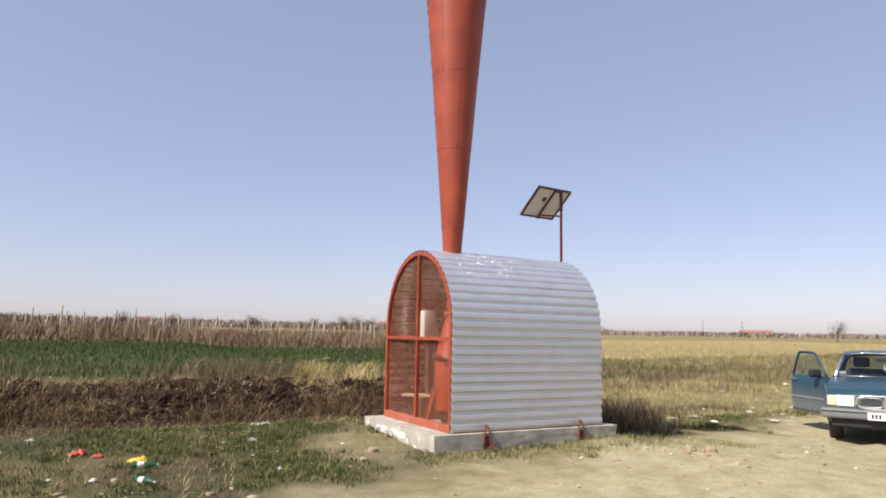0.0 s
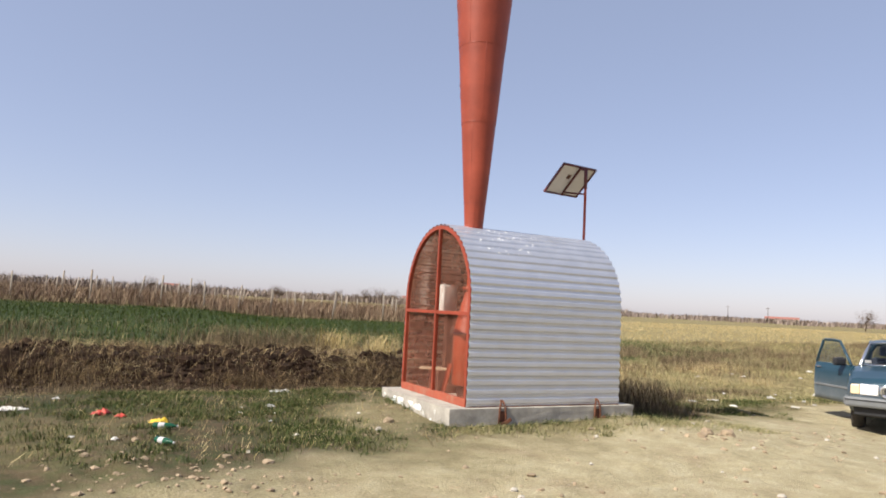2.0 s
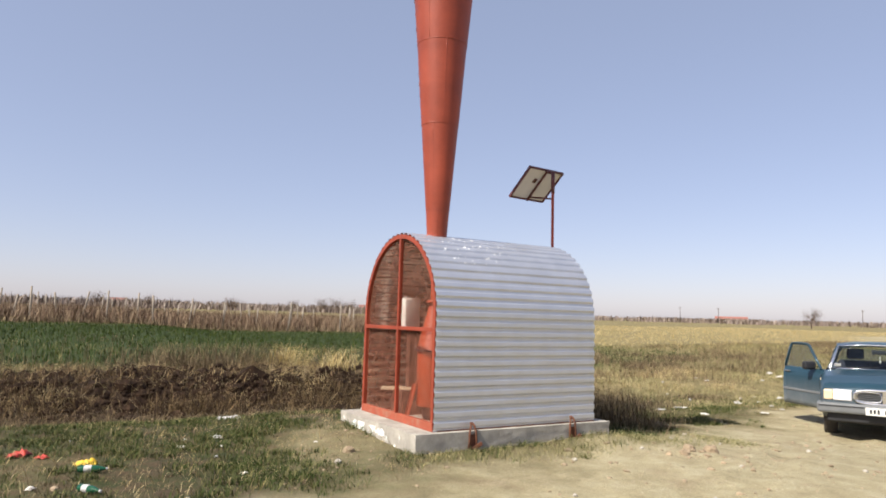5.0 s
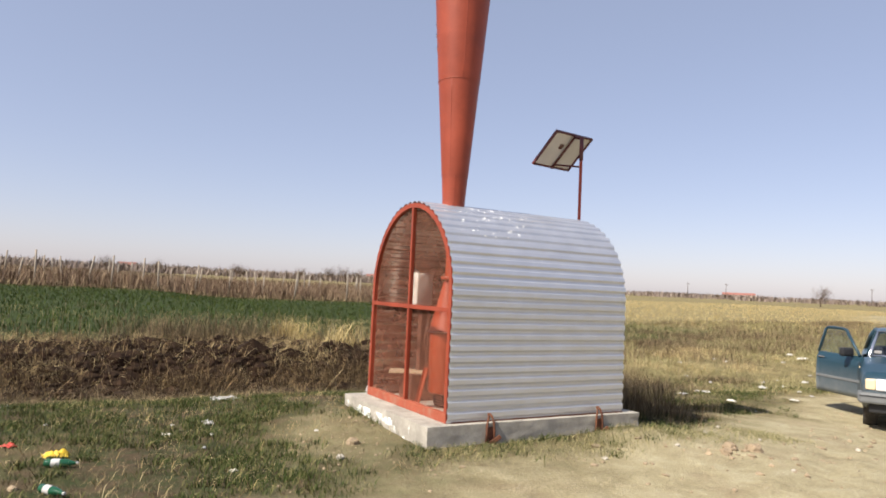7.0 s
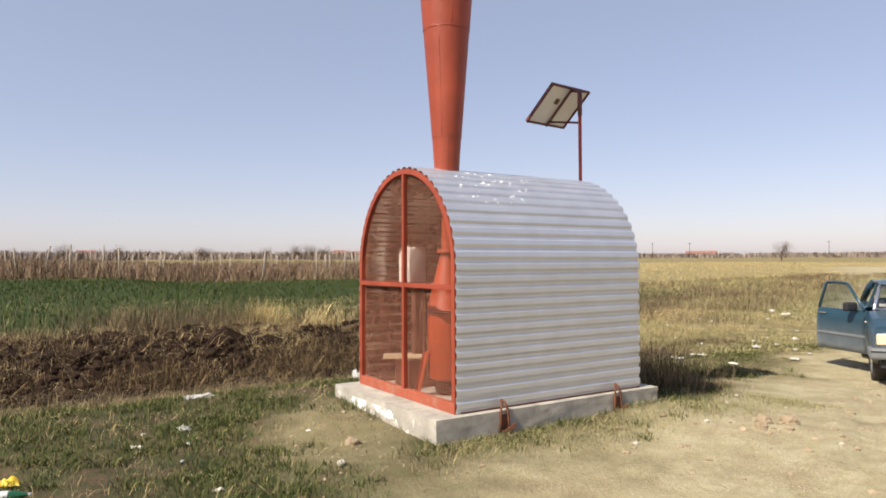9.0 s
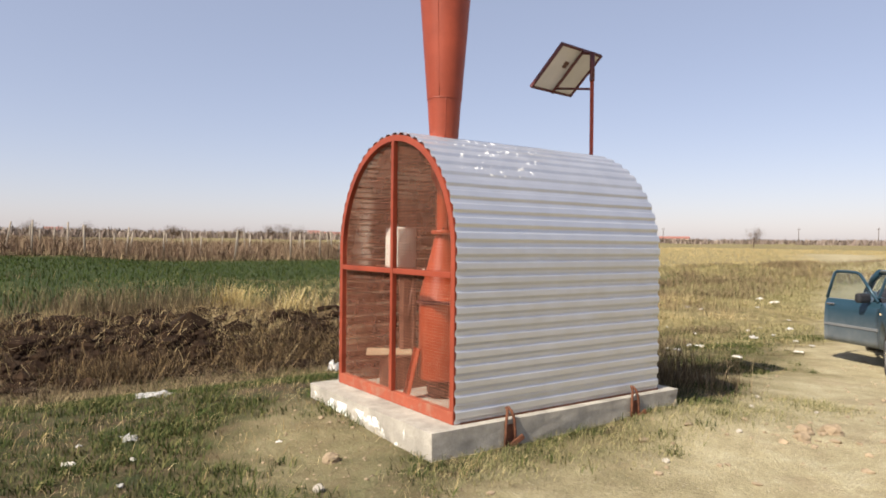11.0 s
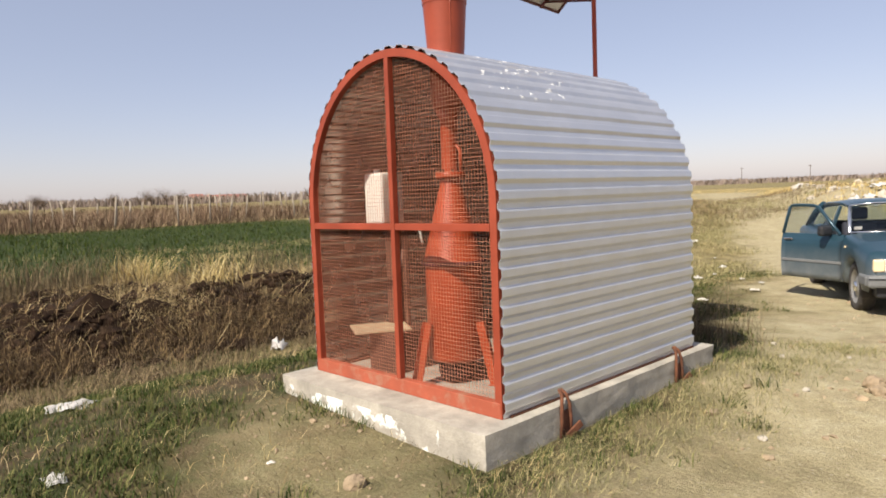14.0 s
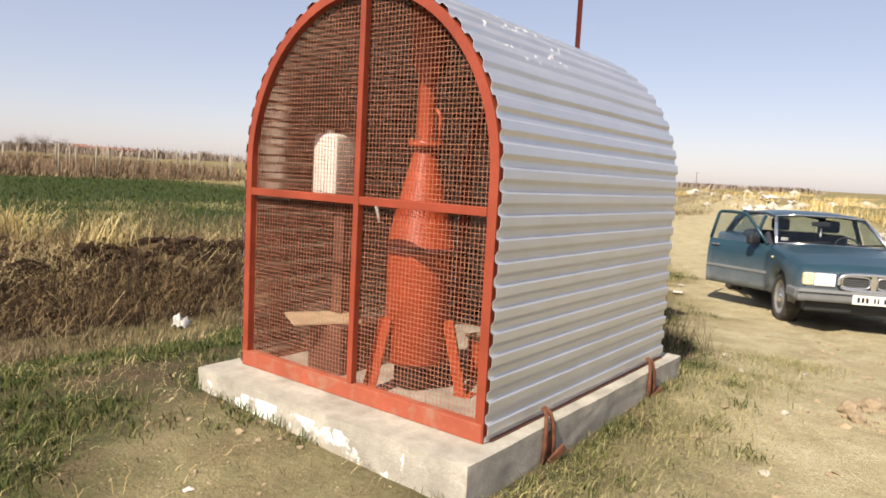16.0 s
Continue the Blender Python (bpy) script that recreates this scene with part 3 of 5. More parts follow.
def arch(n=60, w=W, h=TOP - SLAB):
    """Outline of the horseshoe arch from the right foot over the top to the left foot, x from 0 to -w."""
    r = w / 2
    rise = r * 1.06
    zs = h - rise
    pts = []
    m = int(n * 0.3)
    for i in range(m):
        pts.append((0.0, zs * i / m))
    for i in range(n - 2 * m + 1):
        a = math.pi * i / (n - 2 * m)
        pts.append((-r + r * math.cos(a), zs + rise * math.sin(a)))
    for i in range(m):
        pts.append((-w, zs * (1 - (i + 1) / m)))
    return pts

def arch_top(x):
    """Height of the arch's inside over the place x."""
    r = W / 2
    k = max(0.0, 1 - ((x + r) / r) ** 2)
    return TOP - SLAB - r * 1.06 * (1 - math.sqrt(k))

shelter = thing("shelter", "arched corrugated metal shelter with a red mesh front", "shelter", pose(0, 0, SLAB))
RIB = [(0.0, 0.0), (0.20, 0.0), (0.25, 0.06), (0.42, 0.90), (0.47, 1.0), (0.82, 1.0), (0.86, 0.93), (0.94, 0.10), (0.97, 0.02)]

def corrugated(y0, y1, pitch, depth, thick=0.003):
    pts = arch(600)
    s = [0.0]
    for a, b in zip(pts, pts[1:]):
        s.append(s[-1] + math.dist(a, b))
    n = round(s[-1] / pitch)
    prof, j = [], 0
    for c in range(n):
        for u, v in RIB:
            t = (c + u) * s[-1] / n
            while s[j + 1] < t:
                j += 1
            a, b = Vector(pts[j]), Vector(pts[j + 1])
            d = (b - a).normalized()
            prof.append((a.lerp(b, (t - s[j]) / (s[j + 1] - s[j])), Vector((d.y, -d.x)), v * depth))
    bm = bmesh.new()
    ys = [y0 + (y1 - y0) * i / 12 for i in range(13)]
    def dent(p, y):
        return 0.003 * noise.noise(Vector((p.x * 2, y * 2.2, p.y * 2))) + 0.0025 * noise.noise(Vector((p.x * 6, y * 5, p.y * 6)))
    grids = [[[bm.verts.new((p.x + nn.x * (d + side + 0.012 + dent(p, y)), y, max(0.006, p.y + nn.y * (d + side + 0.012 + dent(p, y))))) for p, nn, d in prof] for y in ys] for side in (0, -thick)]
    o, inn = grids
    for g, flip in ((o, False), (inn, True)):
        for u, v in zip(g, g[1:]):
            for k in range(len(prof) - 1):
                q = (u[k], u[k + 1], v[k + 1], v[k])
                bm.faces.new(q[::-1] if not flip else q).material_index = int(flip)
    for r in (0, -1):
        for k in range(len(prof) - 1):
            bm.faces.new((o[r][k], o[r][k + 1], inn[r][k + 1], inn[r][k]))
    for k in (0, -1):
        for u in range(len(ys) - 1):
            bm.faces.new((o[u][k], o[u + 1][k], inn[u + 1][k], inn[u][k]))
    return bm

part("corrugated_sheet", corrugated(0.0, L, 0.1035, 0.016), M_SHEET, shelter, "galvanised corrugated steel sheet bent to an arch").data.materials.append(M_INNER)

def rear_sheet():
    bm = bmesh.new()
    rows, z = [], 0.006
    while z < TOP - SLAB - 0.02:
        for u, v in RIB:
            zz = z + u * 0.107
            if zz > TOP - SLAB - 0.02:
                break
            half = W / 2
            k = (zz - (TOP - SLAB - half * 1.06)) / (half * 1.06)
            hw = half if k < 0 else half * math.sqrt(max(0.0, 1 - k * k))
            rows.append([bm.verts.new((-half + sx * (hw - 0.004), L - 0.03 + v * 0.013 + t, zz)) for sx in (-1, 1) for t in (0, 0.003)])
        z += 0.107
    for u, v in zip(rows, rows[1:]):
        for a, b in ((0, 2), (3, 1), (1, 0), (2, 3)):
            bm.faces.new((u[a], u[b], v[b], v[a]))
    return bm

part("rear_sheet", rear_sheet(), M_INNER, shelter, "corrugated steel sheet closing the rear")

def arch_bar(y0, y1, wide):
    """A flat steel bar bent along the arch."""
    outer = arch(120)
    bm = bmesh.new()
    rows = []
    for i, p in enumerate(outer):
        a, b = Vector(outer[max(i - 1, 0)]), Vector(outer[min(i + 1, len(outer) - 1)])
        d = (b - a).normalized()
        nrm = Vector((d.y, -d.x))
        p = Vector(p) + nrm * 0.006
        q = p - nrm * wide
        rows.append([bm.verts.new((v.x, y, max(0.0, v.y))) for v, y in ((p, y0), (q, y0), (q, y1), (p, y1))])
    for u, v in zip(rows, rows[1:]):
        for k in range(4):
            bm.faces.new((u[k], v[k], v[(k + 1) % 4], u[(k + 1) % 4]))
    bm.faces.new(rows[0])
    bm.faces.new(rows[-1][::-1])
    return bm

BAR_Z, UP_X = 1.235 - SLAB, -W / 2 + 0.03
part("arch_frame", arch_bar(-0.006, 0.04, 0.048), M_FRAME, shelter)
part("rear_frame", arch_bar(L - 0.075, L - 0.035, 0.045), M_RED, shelter)
part("bottom_rail", box(-W + 0.002, -0.010, 0.0, -0.002, 0.045, 0.088, bevel=0.004), M_DUSTRED, shelter, "dust-faded red bottom rail")
part("cross_bar", box(-W + 0.045, -0.008, BAR_Z - 0.021, -0.045, 0.032, BAR_Z + 0.021, bevel=0.003), M_FRAME, shelter)
part("upright", box(UP_X - 0.018, -0.013, 0.091, UP_X + 0.018, 0.028, TOP - SLAB - 0.045, bevel=0.003), M_FRAME, shelter)
part("side_rail", box(-0.030, 0.05, 0.0, 0.024, L, 0.012), M_RUST, shelter, "rusty angle iron along the foot of the sheet")
part("side_rail", box(-W - 0.024, 0.05, 0.0, -W + 0.030, L, 0.012), M_RUST, shelter, "rusty angle iron along the foot of the sheet")
M_WIRE = material("dusty_wire", (0.46, 0.19, 0.115), 0.6, 0, 0.25, 12, 0, 90)

def wire_panel(x0, x1, z0, z1):
    """A square wire net, cut off along the arch."""
    bm = bmesh.new()
    step, r = 0.0235, 0.00095
    def wire(a, b, y):
        a, b = Vector(a), Vector(b)
        t = Vector((0, 0, 1)) if abs(a.x - b.x) > abs(a.z - b.z) else Vector((1, 0, 0))
        vs = []
        for p in (a, b):
            vs.append([bm.verts.new((p.x + t.x * u * r, y + w * r, p.z + t.z * u * r)) for u, w in ((-1, -1), (1, -1), (1, 1), (-1, 1))])
        for k in range(4):
            bm.faces.new((vs[0][k], vs[0][(k + 1) % 4], vs[1][(k + 1) % 4], vs[1][k]))
    x = x0 + step / 2
    while x < x1:
        top = min(z1, arch_top(x) - 0.03)
        if top > z0:
            wob = 0.003 * noise.noise(Vector((x * 9, z0, 0)))
            wire((x + wob, 0, z0), (x - wob, 0, top), 0.0325)
        x += step
    z = z0 + step / 2
    r_ = W / 2
    while z < z1:
        k = (z - (TOP - SLAB - r_ * 1.06)) / (r_ * 1.06)
        hw = (r_ if k < 0 else r_ * math.sqrt(max(0.0, 1 - k * k))) - 0.03
        a, b = max(x0, -r_ - hw), min(x1, -r_ + hw)
        if b > a:
            wire((a, 0, z), (b, 0, z + 0.002 * noise.noise(Vector((z * 20, x0, 0)))), 0.036)
        z += step
    return bm

for x0, x1 in ((-W + 0.04, UP_X), (UP_X, -0.04)):
    for z0, z1 in ((0.085, BAR_Z), (BAR_Z, TOP - SLAB)):
        part("wire_mesh", wire_panel(x0, x1, z0, z1), M_WIRE, shelter, "dusty red welded wire mesh")

# ---- hail cannon ----
CX, CY = -0.764, 0.431
cannon = thing("hail_cannon", "red painted steel hail cannon with a tall horn", "hail cannon", pose(CX, CY, SLAB))
g = -SLAB
HORN = [(0.100, 1.98), (0.116, 2.32), (0.140, 2.64), (0.222, 3.66), (0.302, 4.66), (0.392, 5.66), (0.412, 5.92)]

def horn_section(r0, z0, r1, z1, lap):
    """One rolled plate of the horn, lapped over the one below, with a raised weld seam."""
    bm = lathe([(r0 + lap, z0 + g - 0.012 * (lap > 0)), (r1, z1 + g)], 56)
    lathe([(r1 - 0.006, z1 + g), (r0 - 0.006, z0 + g)], 56, bm=bm)
    return bm

for i in range(1, len(HORN) - 1):
    (r0, z0), (r1, z1) = HORN[i], HORN[i + 1]
    sec = part("horn_section", horn_section(r0, z0, r1, z1, 0.0015), M_FRAME, cannon)
    a = radians((-75, -30, -52, -20, -60, -40)[i])
    bm = bmesh.new()
    add_tube(bm, [((r0 + (r1 - r0) * k / 8) * math.cos(a), (r0 + (r1 - r0) * k / 8) * math.sin(a), z0 + g + (z1 - z0) * k / 8) for k in range(9)], 0.0045, 6)
    part("weld_seam", bm, M_FRAME, sec)
    part("weld_ring", lathe([(r0 - 0.001, z0 + g - 0.012), (r0 + 0.0035, z0 + g - 0.008), (r0 + 0.0035, z0 + g - 0.003), (r0 + 0.001, z0 + g + 0.003)], 56), M_FRAME, sec)
part("horn_foot", lathe([(0.100, 1.98 + g), (0.1165, 2.33 + g), (0.1105, 2.33 + g), (0.094, 1.98 + g), (0.100, 1.98 + g)], 48), M_FRAME, cannon)
M_WHITE = material("white_paint", (0.80, 0.79, 0.77), 0.6, 0, 0.08, 9, 0.05, 80)
for z, h, k in ((4.02, 0.10, 0), (4.16, 0.05, 1), (4.30, 0.03, 0), (4.85, 0.05, 1), (5.05, 0.08, 0), (5.22, 0.04, 1), (5.38, 0.10, 0), (5.55, 0.05, 1)):
    r = float(np.interp(z, [q[1] for q in HORN], [q[0] for q in HORN])) + 0.009
    a0 = radians(-133 + k * 3)
    bm = bmesh.new()
    cols = [[bm.verts.new(((r + dr) * math.cos(a0 + da), (r + dr) * math.sin(a0 + da), zz + g)) for da in (-0.10, 0.0, 0.10)] for zz in (z, z + h) for dr in (0.0, -0.006)]
    for u, v in ((0, 2), (3, 1), (1, 0), (2, 3)):
        for c in range(2):
            bm.faces.new((cols[u][c], cols[u][c + 1], cols[v][c + 1], cols[v][c]))
    part("paint_mark", bm, M_WHITE, cannon, "flaking white paint mark")
part("neck", lathe([(0.054, 1.56 + g), (0.054, 1.90 + g), (0.094, 1.985 + g), (0.088, 1.985 + g), (0.048, 1.90 + g), (0.048, 1.56 + g)], 40), M_RED, cannon)
flange = part("flange", lathe([(0.050, 1.530 + g), (0.098, 1.530 + g), (0.098, 1.545 + g), (0.098, 1.549 + g), (0.098, 1.564 + g), (0.050, 1.564 + g)], 40), M_RED, cannon)
for k in range(8):
    a = k * math.pi / 4 + 0.2
    part("bolt", tube([(0.084 * math.cos(a), 0.084 * math.sin(a), 1.515 + g), (0.084 * math.cos(a), 0.084 * math.sin(a), 1.585 + g)], 0.008, 6), M_RUST, flange)
part("feed_pipe", tube([(0.078, 0.02, 1.555 + g), (0.078, 0.02, 1.70 + g), (0.06, 0.012, 1.73 + g), (0.045, 0.01, 1.735 + g)], 0.013, 10), M_RED, cannon)
part("shoulder", lathe([(0.198, 0.995 + g), (0.190, 1.02 + g), (0.068, 1.50 + g), (0.062, 1.53 + g)], 56), M_RED, cannon)
part("ring", lathe([(0.184, 0.965 + g), (0.210, 0.968 + g), (0.214, 0.98 + g), (0.210, 0.992 + g), (0.186, 0.996 + g)], 56), M_DKRED, cannon, "dark rolled rim round the chamber")
part("chamber", lathe([(0.0, 0.345 + g), (0.176, 0.345 + g), (0.188, 0.365 + g), (0.188, 0.966 + g)], 56), M_RED, cannon)
part("burner", lathe([(0.0, 0.20 + g), (0.10, 0.20 + g), (0.12, 0.25 + g), (0.12, 0.345 + g)], 32), M_SHADED_FOOT, cannon, "iron foot under the chamber, coloured near-black for the shade there")
for a in (-103, 14, 136):
    c, s = math.cos(radians(a)), math.sin(radians(a))
    leg = box(-0.036, -0.006, 0, 0.036, 0.006, 0.42, bevel=0.002, m=pose(0.30 * c, 0.30 * s, 0.0, 0, 0, a + 90) @ pose(0, 0, 0, -13.5, 0, 0))
    add_box(leg, -0.040, -0.030, 0, -0.034, 0.030, 0.42, 0.0, m=pose(0.30 * c, 0.30 * s, 0.0, 0, 0, a + 90) @ pose(0, 0, 0, -13.5, 0, 0))
    add_box(leg, -0.05, -0.05, 0.0, 0.05, 0.05, 0.008, 0.002, m=pose(0.31 * c, 0.31 * s, 0.0, 0, 0, a))
    part("leg", leg, M_RED, cannon)

# ---- things in the shelter ----
M_PLAST = material("white_plastic", (0.74, 0.70, 0.62), 0.5, 0, 0.06, 6, 0.03, 60)
M_WOOD = material("raw_wood", (0.50, 0.38, 0.24), 0.75, 0, 0.25, 9, 0.2, 60)
M_BROWN = material("brown_steel", (0.105, 0.045, 0.028), 0.6, 0, 0.3, 7, 0.1, 60)
F = SLAB
stand = thing("steel_stand", "dark brown steel stand with a boxed foot", "stand", pose(-1.47, 0.50, F))
part("foot_box", box(0.02, -0.26, 0, 0.30, 0.10, 0.285, bevel=0.006), M_BROWN, stand)
part("column", box(-0.02, -0.04, 0, 0.06, 0.06, 1.02, bevel=0.004), M_BROWN, stand)
part("column", box(0.10, 0.02, 0.286, 0.13, 0.05, 1.02, bevel=0.004), M_BROWN, stand)
part("brace", tube([(0.02, 0.0, 0.40), (0.11, 0.035, 0.95)], 0.012, 8), M_BROWN, stand)
part("top_plate", box(-0.16, -0.15, 1.021, 0.16, 0.20, 1.036, bevel=0.003), M_BROWN, stand)
tank = thing("plastic_tank", "white plastic tank with rounded shoulders", "tank", pose(-1.535, 0.50, F + 1.037, 0, 0, 5))
bm = box(-0.095, -0.115, 0, 0.095, 0.115, 0.375)
bmesh.ops.bevel(bm, geom=bm.edges[:], offset=0.022, segments=4, affect="EDGES", profile=0.5)
for f in bm.faces:
    f.smooth = True
part("body", bm, M_PLAST, tank)
part("cap", lathe([(0.0, 0.40), (0.022, 0.40), (0.025, 0.395), (0.025, 0.365)], 20, (0.0, -0.06)), M_PLAST, tank)
board = thing("wooden_board", "pale bare wooden board lying on the boxed foot", "board", pose(-1.40, 0.33, F + 0.288, 0, 0, 60))
part("plank", box(-0.22, -0.15, 0, 0.18, 0.17, 0.016, bevel=0.003), M_WOOD, board)
low = thing("battery_box", "low red steel box beside the cannon", "box", pose(-0.52, 0.92, F, 0, 0, -12))
part("body", box(-0.13, -0.14, 0, 0.13, 0.14, 0.24, bevel=0.006), M_RED, low)
part("lid", box(-0.14, -0.15, 0.242, 0.14, 0.15, 0.258, bevel=0.004), M_WOOD, low, "pale wooden lid")
part("white_hose", tube([(0.16, 0.10, 1.03), (0.19, 0.11, 0.98), (0.215, 0.115, 0.89)], 0.010, 8), M_PLAST, stand, "short pale hose end")

# ---- solar panel ----
solar = thing("solar_panel", "solar panel tilted on a thin red pole", "solar panel", pose(-0.835, 2.255, SLAB))
part("pole", tube([(0, 0, 0), (0.004, 0, 1.2), (0, 0, 2.90)], 0.019, 14), M_RED, solar)
part("pole_sleeve", tube([(0, 0, 2.88), (0, 0, 3.16)], 0.025, 14), M_DKRED, solar, "dark red steel sleeve")
CEN, PW, PH = Vector((-1.178 + 0.835, 2.245 - 2.255, 3.236 - SLAB)), 0.325, 0.272
pm = Matrix.Translation(CEN) @ pose(0, 0, 0, 0, 0, 6.5) @ pose(0, 0, 0, 0, -42, 0)
part("back_sheet", box(-PH + 0.01, -PW + 0.01, -0.003, PH - 0.01, PW - 0.01, 0.001, m=pm), M_BACK, solar, "pale backing sheet")
M_CELL = material("solar_cells", (0.012, 0.018, 0.05), 0.2, 0.1, 0.3, 14, 0, 90)
part("cells", box(-PH + 0.01, -PW + 0.01, 0.004, PH - 0.01, PW - 0.01, 0.010, m=pm), M_CELL, solar, "dark blue glass-covered cells")
for a in ((-PH, -PW, -PH + 0.022, PW), (PH - 0.022, -PW, PH, PW), (-PH + 0.022, -PW, PH - 0.022, -PW + 0.022), (-PH + 0.022, PW - 0.022, PH - 0.022, PW)):
    part("frame_bar", box(a[0], a[1], -0.02, a[2], a[3], 0.014, bevel=0.002, m=pm), M_DKRED, solar, "dark red steel edge bar")
part("back_rail", box(-PH, -0.016, -0.034, PH, 0.016, -0.0205, bevel=0.002, m=pm), M_DKRED, solar)
part("junction_box", box(0.03, -0.11, -0.022, 0.10, -0.06, -0.0035, bevel=0.003, m=pm), M_BROWN, solar)
lowp, topp = pm @ Vector((-PH * 0.75, 0, -0.03)), pm @ Vector((PH * 0.9, 0, -0.03))
part("strut", tube([lowp, (0, 0, 2.80)], 0.012, 8), M_DKRED, solar)
part("strut", tube([topp, (0, 0, 3.15)], 0.016, 8), M_DKRED, solar)


# ---- car ----
def dusty_paint():
    m = material("dusty_car_paint", (0.014, 0.052, 0.078), 0.34, 0.25, 0.12, 2, 0.0, 200)
    nt = m.node_tree
    bs = nt.nodes["Principled BSDF"]
    col = bs.inputs["Base Color"].links[0].from_socket
    sep = nt.nodes.new("ShaderNodeSeparateXYZ")
    nt.links.new(nt.nodes.new("ShaderNodeTexCoord").outputs["Object"], sep.inputs[0])
    low = maths(nt, "MULTIPLY", maths(nt, "SUBTRACT", 0.80, sep.outputs[2], True), 1.3, True)
    k = maths(nt, "MULTIPLY", maths(nt, "ADD", low, 0.04), maths(nt, "ADD", noise_of(nt, 6, 6), 0.3), True)
    nt.links.new(mixed(nt, k, col, (0.30, 0.30, 0.29)), bs.inputs["Base Color"])
    nt.links.new(maths(nt, "ADD", maths(nt, "MULTIPLY", k, 0.5), 0.28, True), bs.inputs["Roughness"])
    return m

M_PAINT = dusty_paint()
M_TYRE = material("dusty_tyre", (0.055, 0.048, 0.042), 0.9, 0, 0.35, 12, 0.3, 90, tint=(0.16, 0.13, 0.10))
M_RIM = material("painted_rim", (0.30, 0.29, 0.27), 0.5, 0.4, 0.25, 12, 0.1, 60)
M_CHROME = material("worn_chrome", (0.75, 0.75, 0.75), 0.2, 0.95, 0.05, 9, 0.0, 80)
M_BLACK = material("black_trim", (0.018, 0.018, 0.02), 0.6, 0, 0.3, 9, 0.1, 80)
M_BUMP = material("grey_bumper", (0.15, 0.155, 0.155), 0.65, 0, 0.15, 5, 0.1, 80)
M_SEAT = material("dark_seat_cloth", (0.03, 0.032, 0.045), 0.9, 0, 0.3, 9, 0.2, 120)
M_AMBER = material("amber_lens", (0.78, 0.62, 0.38), 0.25, 0, 0.08, 12, 0.05, 70)
M_LENS = material("headlight_lens", (0.82, 0.82, 0.80), 0.15, 0, 0.05, 14, 0.08, 70)
M_PLATE = material("plate_white", (0.74, 0.72, 0.66), 0.5, 0, 0.05, 9, 0, 80)

def glass_material():
    m = bpy.data.materials.new("window_glass")
    m.use_nodes = True
    nt = m.node_tree
    nt.nodes.remove(nt.nodes["Principled BSDF"])
    mix, tr, gl = nt.nodes.new("ShaderNodeMixShader"), nt.nodes.new("ShaderNodeBsdfTransparent"), nt.nodes.new("ShaderNodeBsdfGlossy")
    tr.inputs[0].default_value = (0.80, 0.84, 0.84, 1)
    mix.inputs[0].default_value = 0.045
    gl.inputs["Roughness"].default_value = 0.06
    nt.links.new(tr.outputs[0], mix.inputs[1])
    nt.links.new(gl.outputs[0], mix.inputs[2])
    nt.links.new(mix.outputs[0], nt.nodes["Material Output"].inputs[0])
    return m

M_GLASS = glass_material()
car = thing("car", "dusty dark blue sedan with one front door open", "car", pose(0.45, 7.86, -0.30, 0, 0, -152) @ Matrix.Diagonal((0.955, 0.98, 1.015, 1)))
BELT_Y = (-4.06, -3.98, -3.2, -2.6, -0.55, 0.2, 0.62, 0.74)
BELT_Z = (0.80, 0.93, 0.98, 0.95, 0.975, 0.91, 0.82, 0.74)
HALF_Y = (-4.06, -3.9, -3.2, -1.5, 0.1, 0.6, 0.74)
HALF_X = (0.80, 0.85, 0.89, 0.90, 0.885, 0.86, 0.80)
AXLES, ARCH_R = (0.0, -2.80), 0.365

def body_section(y):
    """Half outline of the body across the car, from the sill over the flank to the middle of the hood or deck."""
    top, hw = float(np.interp(y, BELT_Y, BELT_Z)), float(np.interp(y, HALF_Y, HALF_X))
    low = 0.30 if -3.3 < y < 0.5 else 0.36
    for a in AXLES:
        if abs(y - a) < ARCH_R:
            low = max(low, 0.31 + math.sqrt(ARCH_R ** 2 - (y - a) ** 2) * 0.97)
    pts = [(hw - 0.07, low), (hw - 0.015, low + 0.02)]
    for k in (0.25, 0.5, 0.75):
        z = low + 0.02 + (top - 0.10 - low) * k
        pts.append((hw + 0.018 * math.sin(math.pi * (z - 0.3) / 0.6), z))
    pts += [(hw - 0.012, top - 0.065), (hw - 0.05, top - 0.018), (hw - 0.13, top), (hw - 0.20, top - 0.004), (hw * 0.45, top + 0.018), (0.0, top + 0.024)]
    return pts

def body_mesh():
    bm = bmesh.new()
    ys = sorted(set([round(-4.06 + 0.04 * i, 3) for i in range(121)] + [0.74]))
    rows = []
    for y in ys:
        half = body_section(y)
        rows.append([bm.verts.new((x, y, z)) for x, z in half] + [bm.verts.new((-x, y, z)) for x, z in half[-2::-1]])
    n = len(rows[0])
    for j, (u, v) in enumerate(zip(rows, rows[1:])):
        y = (ys[j] + ys[j + 1]) / 2
        for k in range(n - 1):
            cabin = -3.0 < y < -0.62 and 8 <= k <= n - 10
            doorway = -1.56 < y < -0.50 and 1 <= k <= 7
            if not (cabin or doorway):
                bm.faces.new((u[k], v[k], v[k + 1], u[k + 1])).smooth = True
    bm.faces.new(rows[0])
    bm.faces.new(rows[-1][::-1])
    return bm

body = part("body", body_mesh(), M_PAINT, car)
part("underbody", box(-0.72, -3.9, 0.24, 0.72, 0.6, 0.40, bevel=0.02), M_BLACK, car, "dark underbody")
part("floor_pan", box(-0.84, -3.0, 0.41, 0.84, -0.5, 0.45), M_BLACK, car)
part("engine_bulkhead", box(-0.84, -0.52, 0.45, 0.84, -0.48, 0.94), M_BLACK, car)

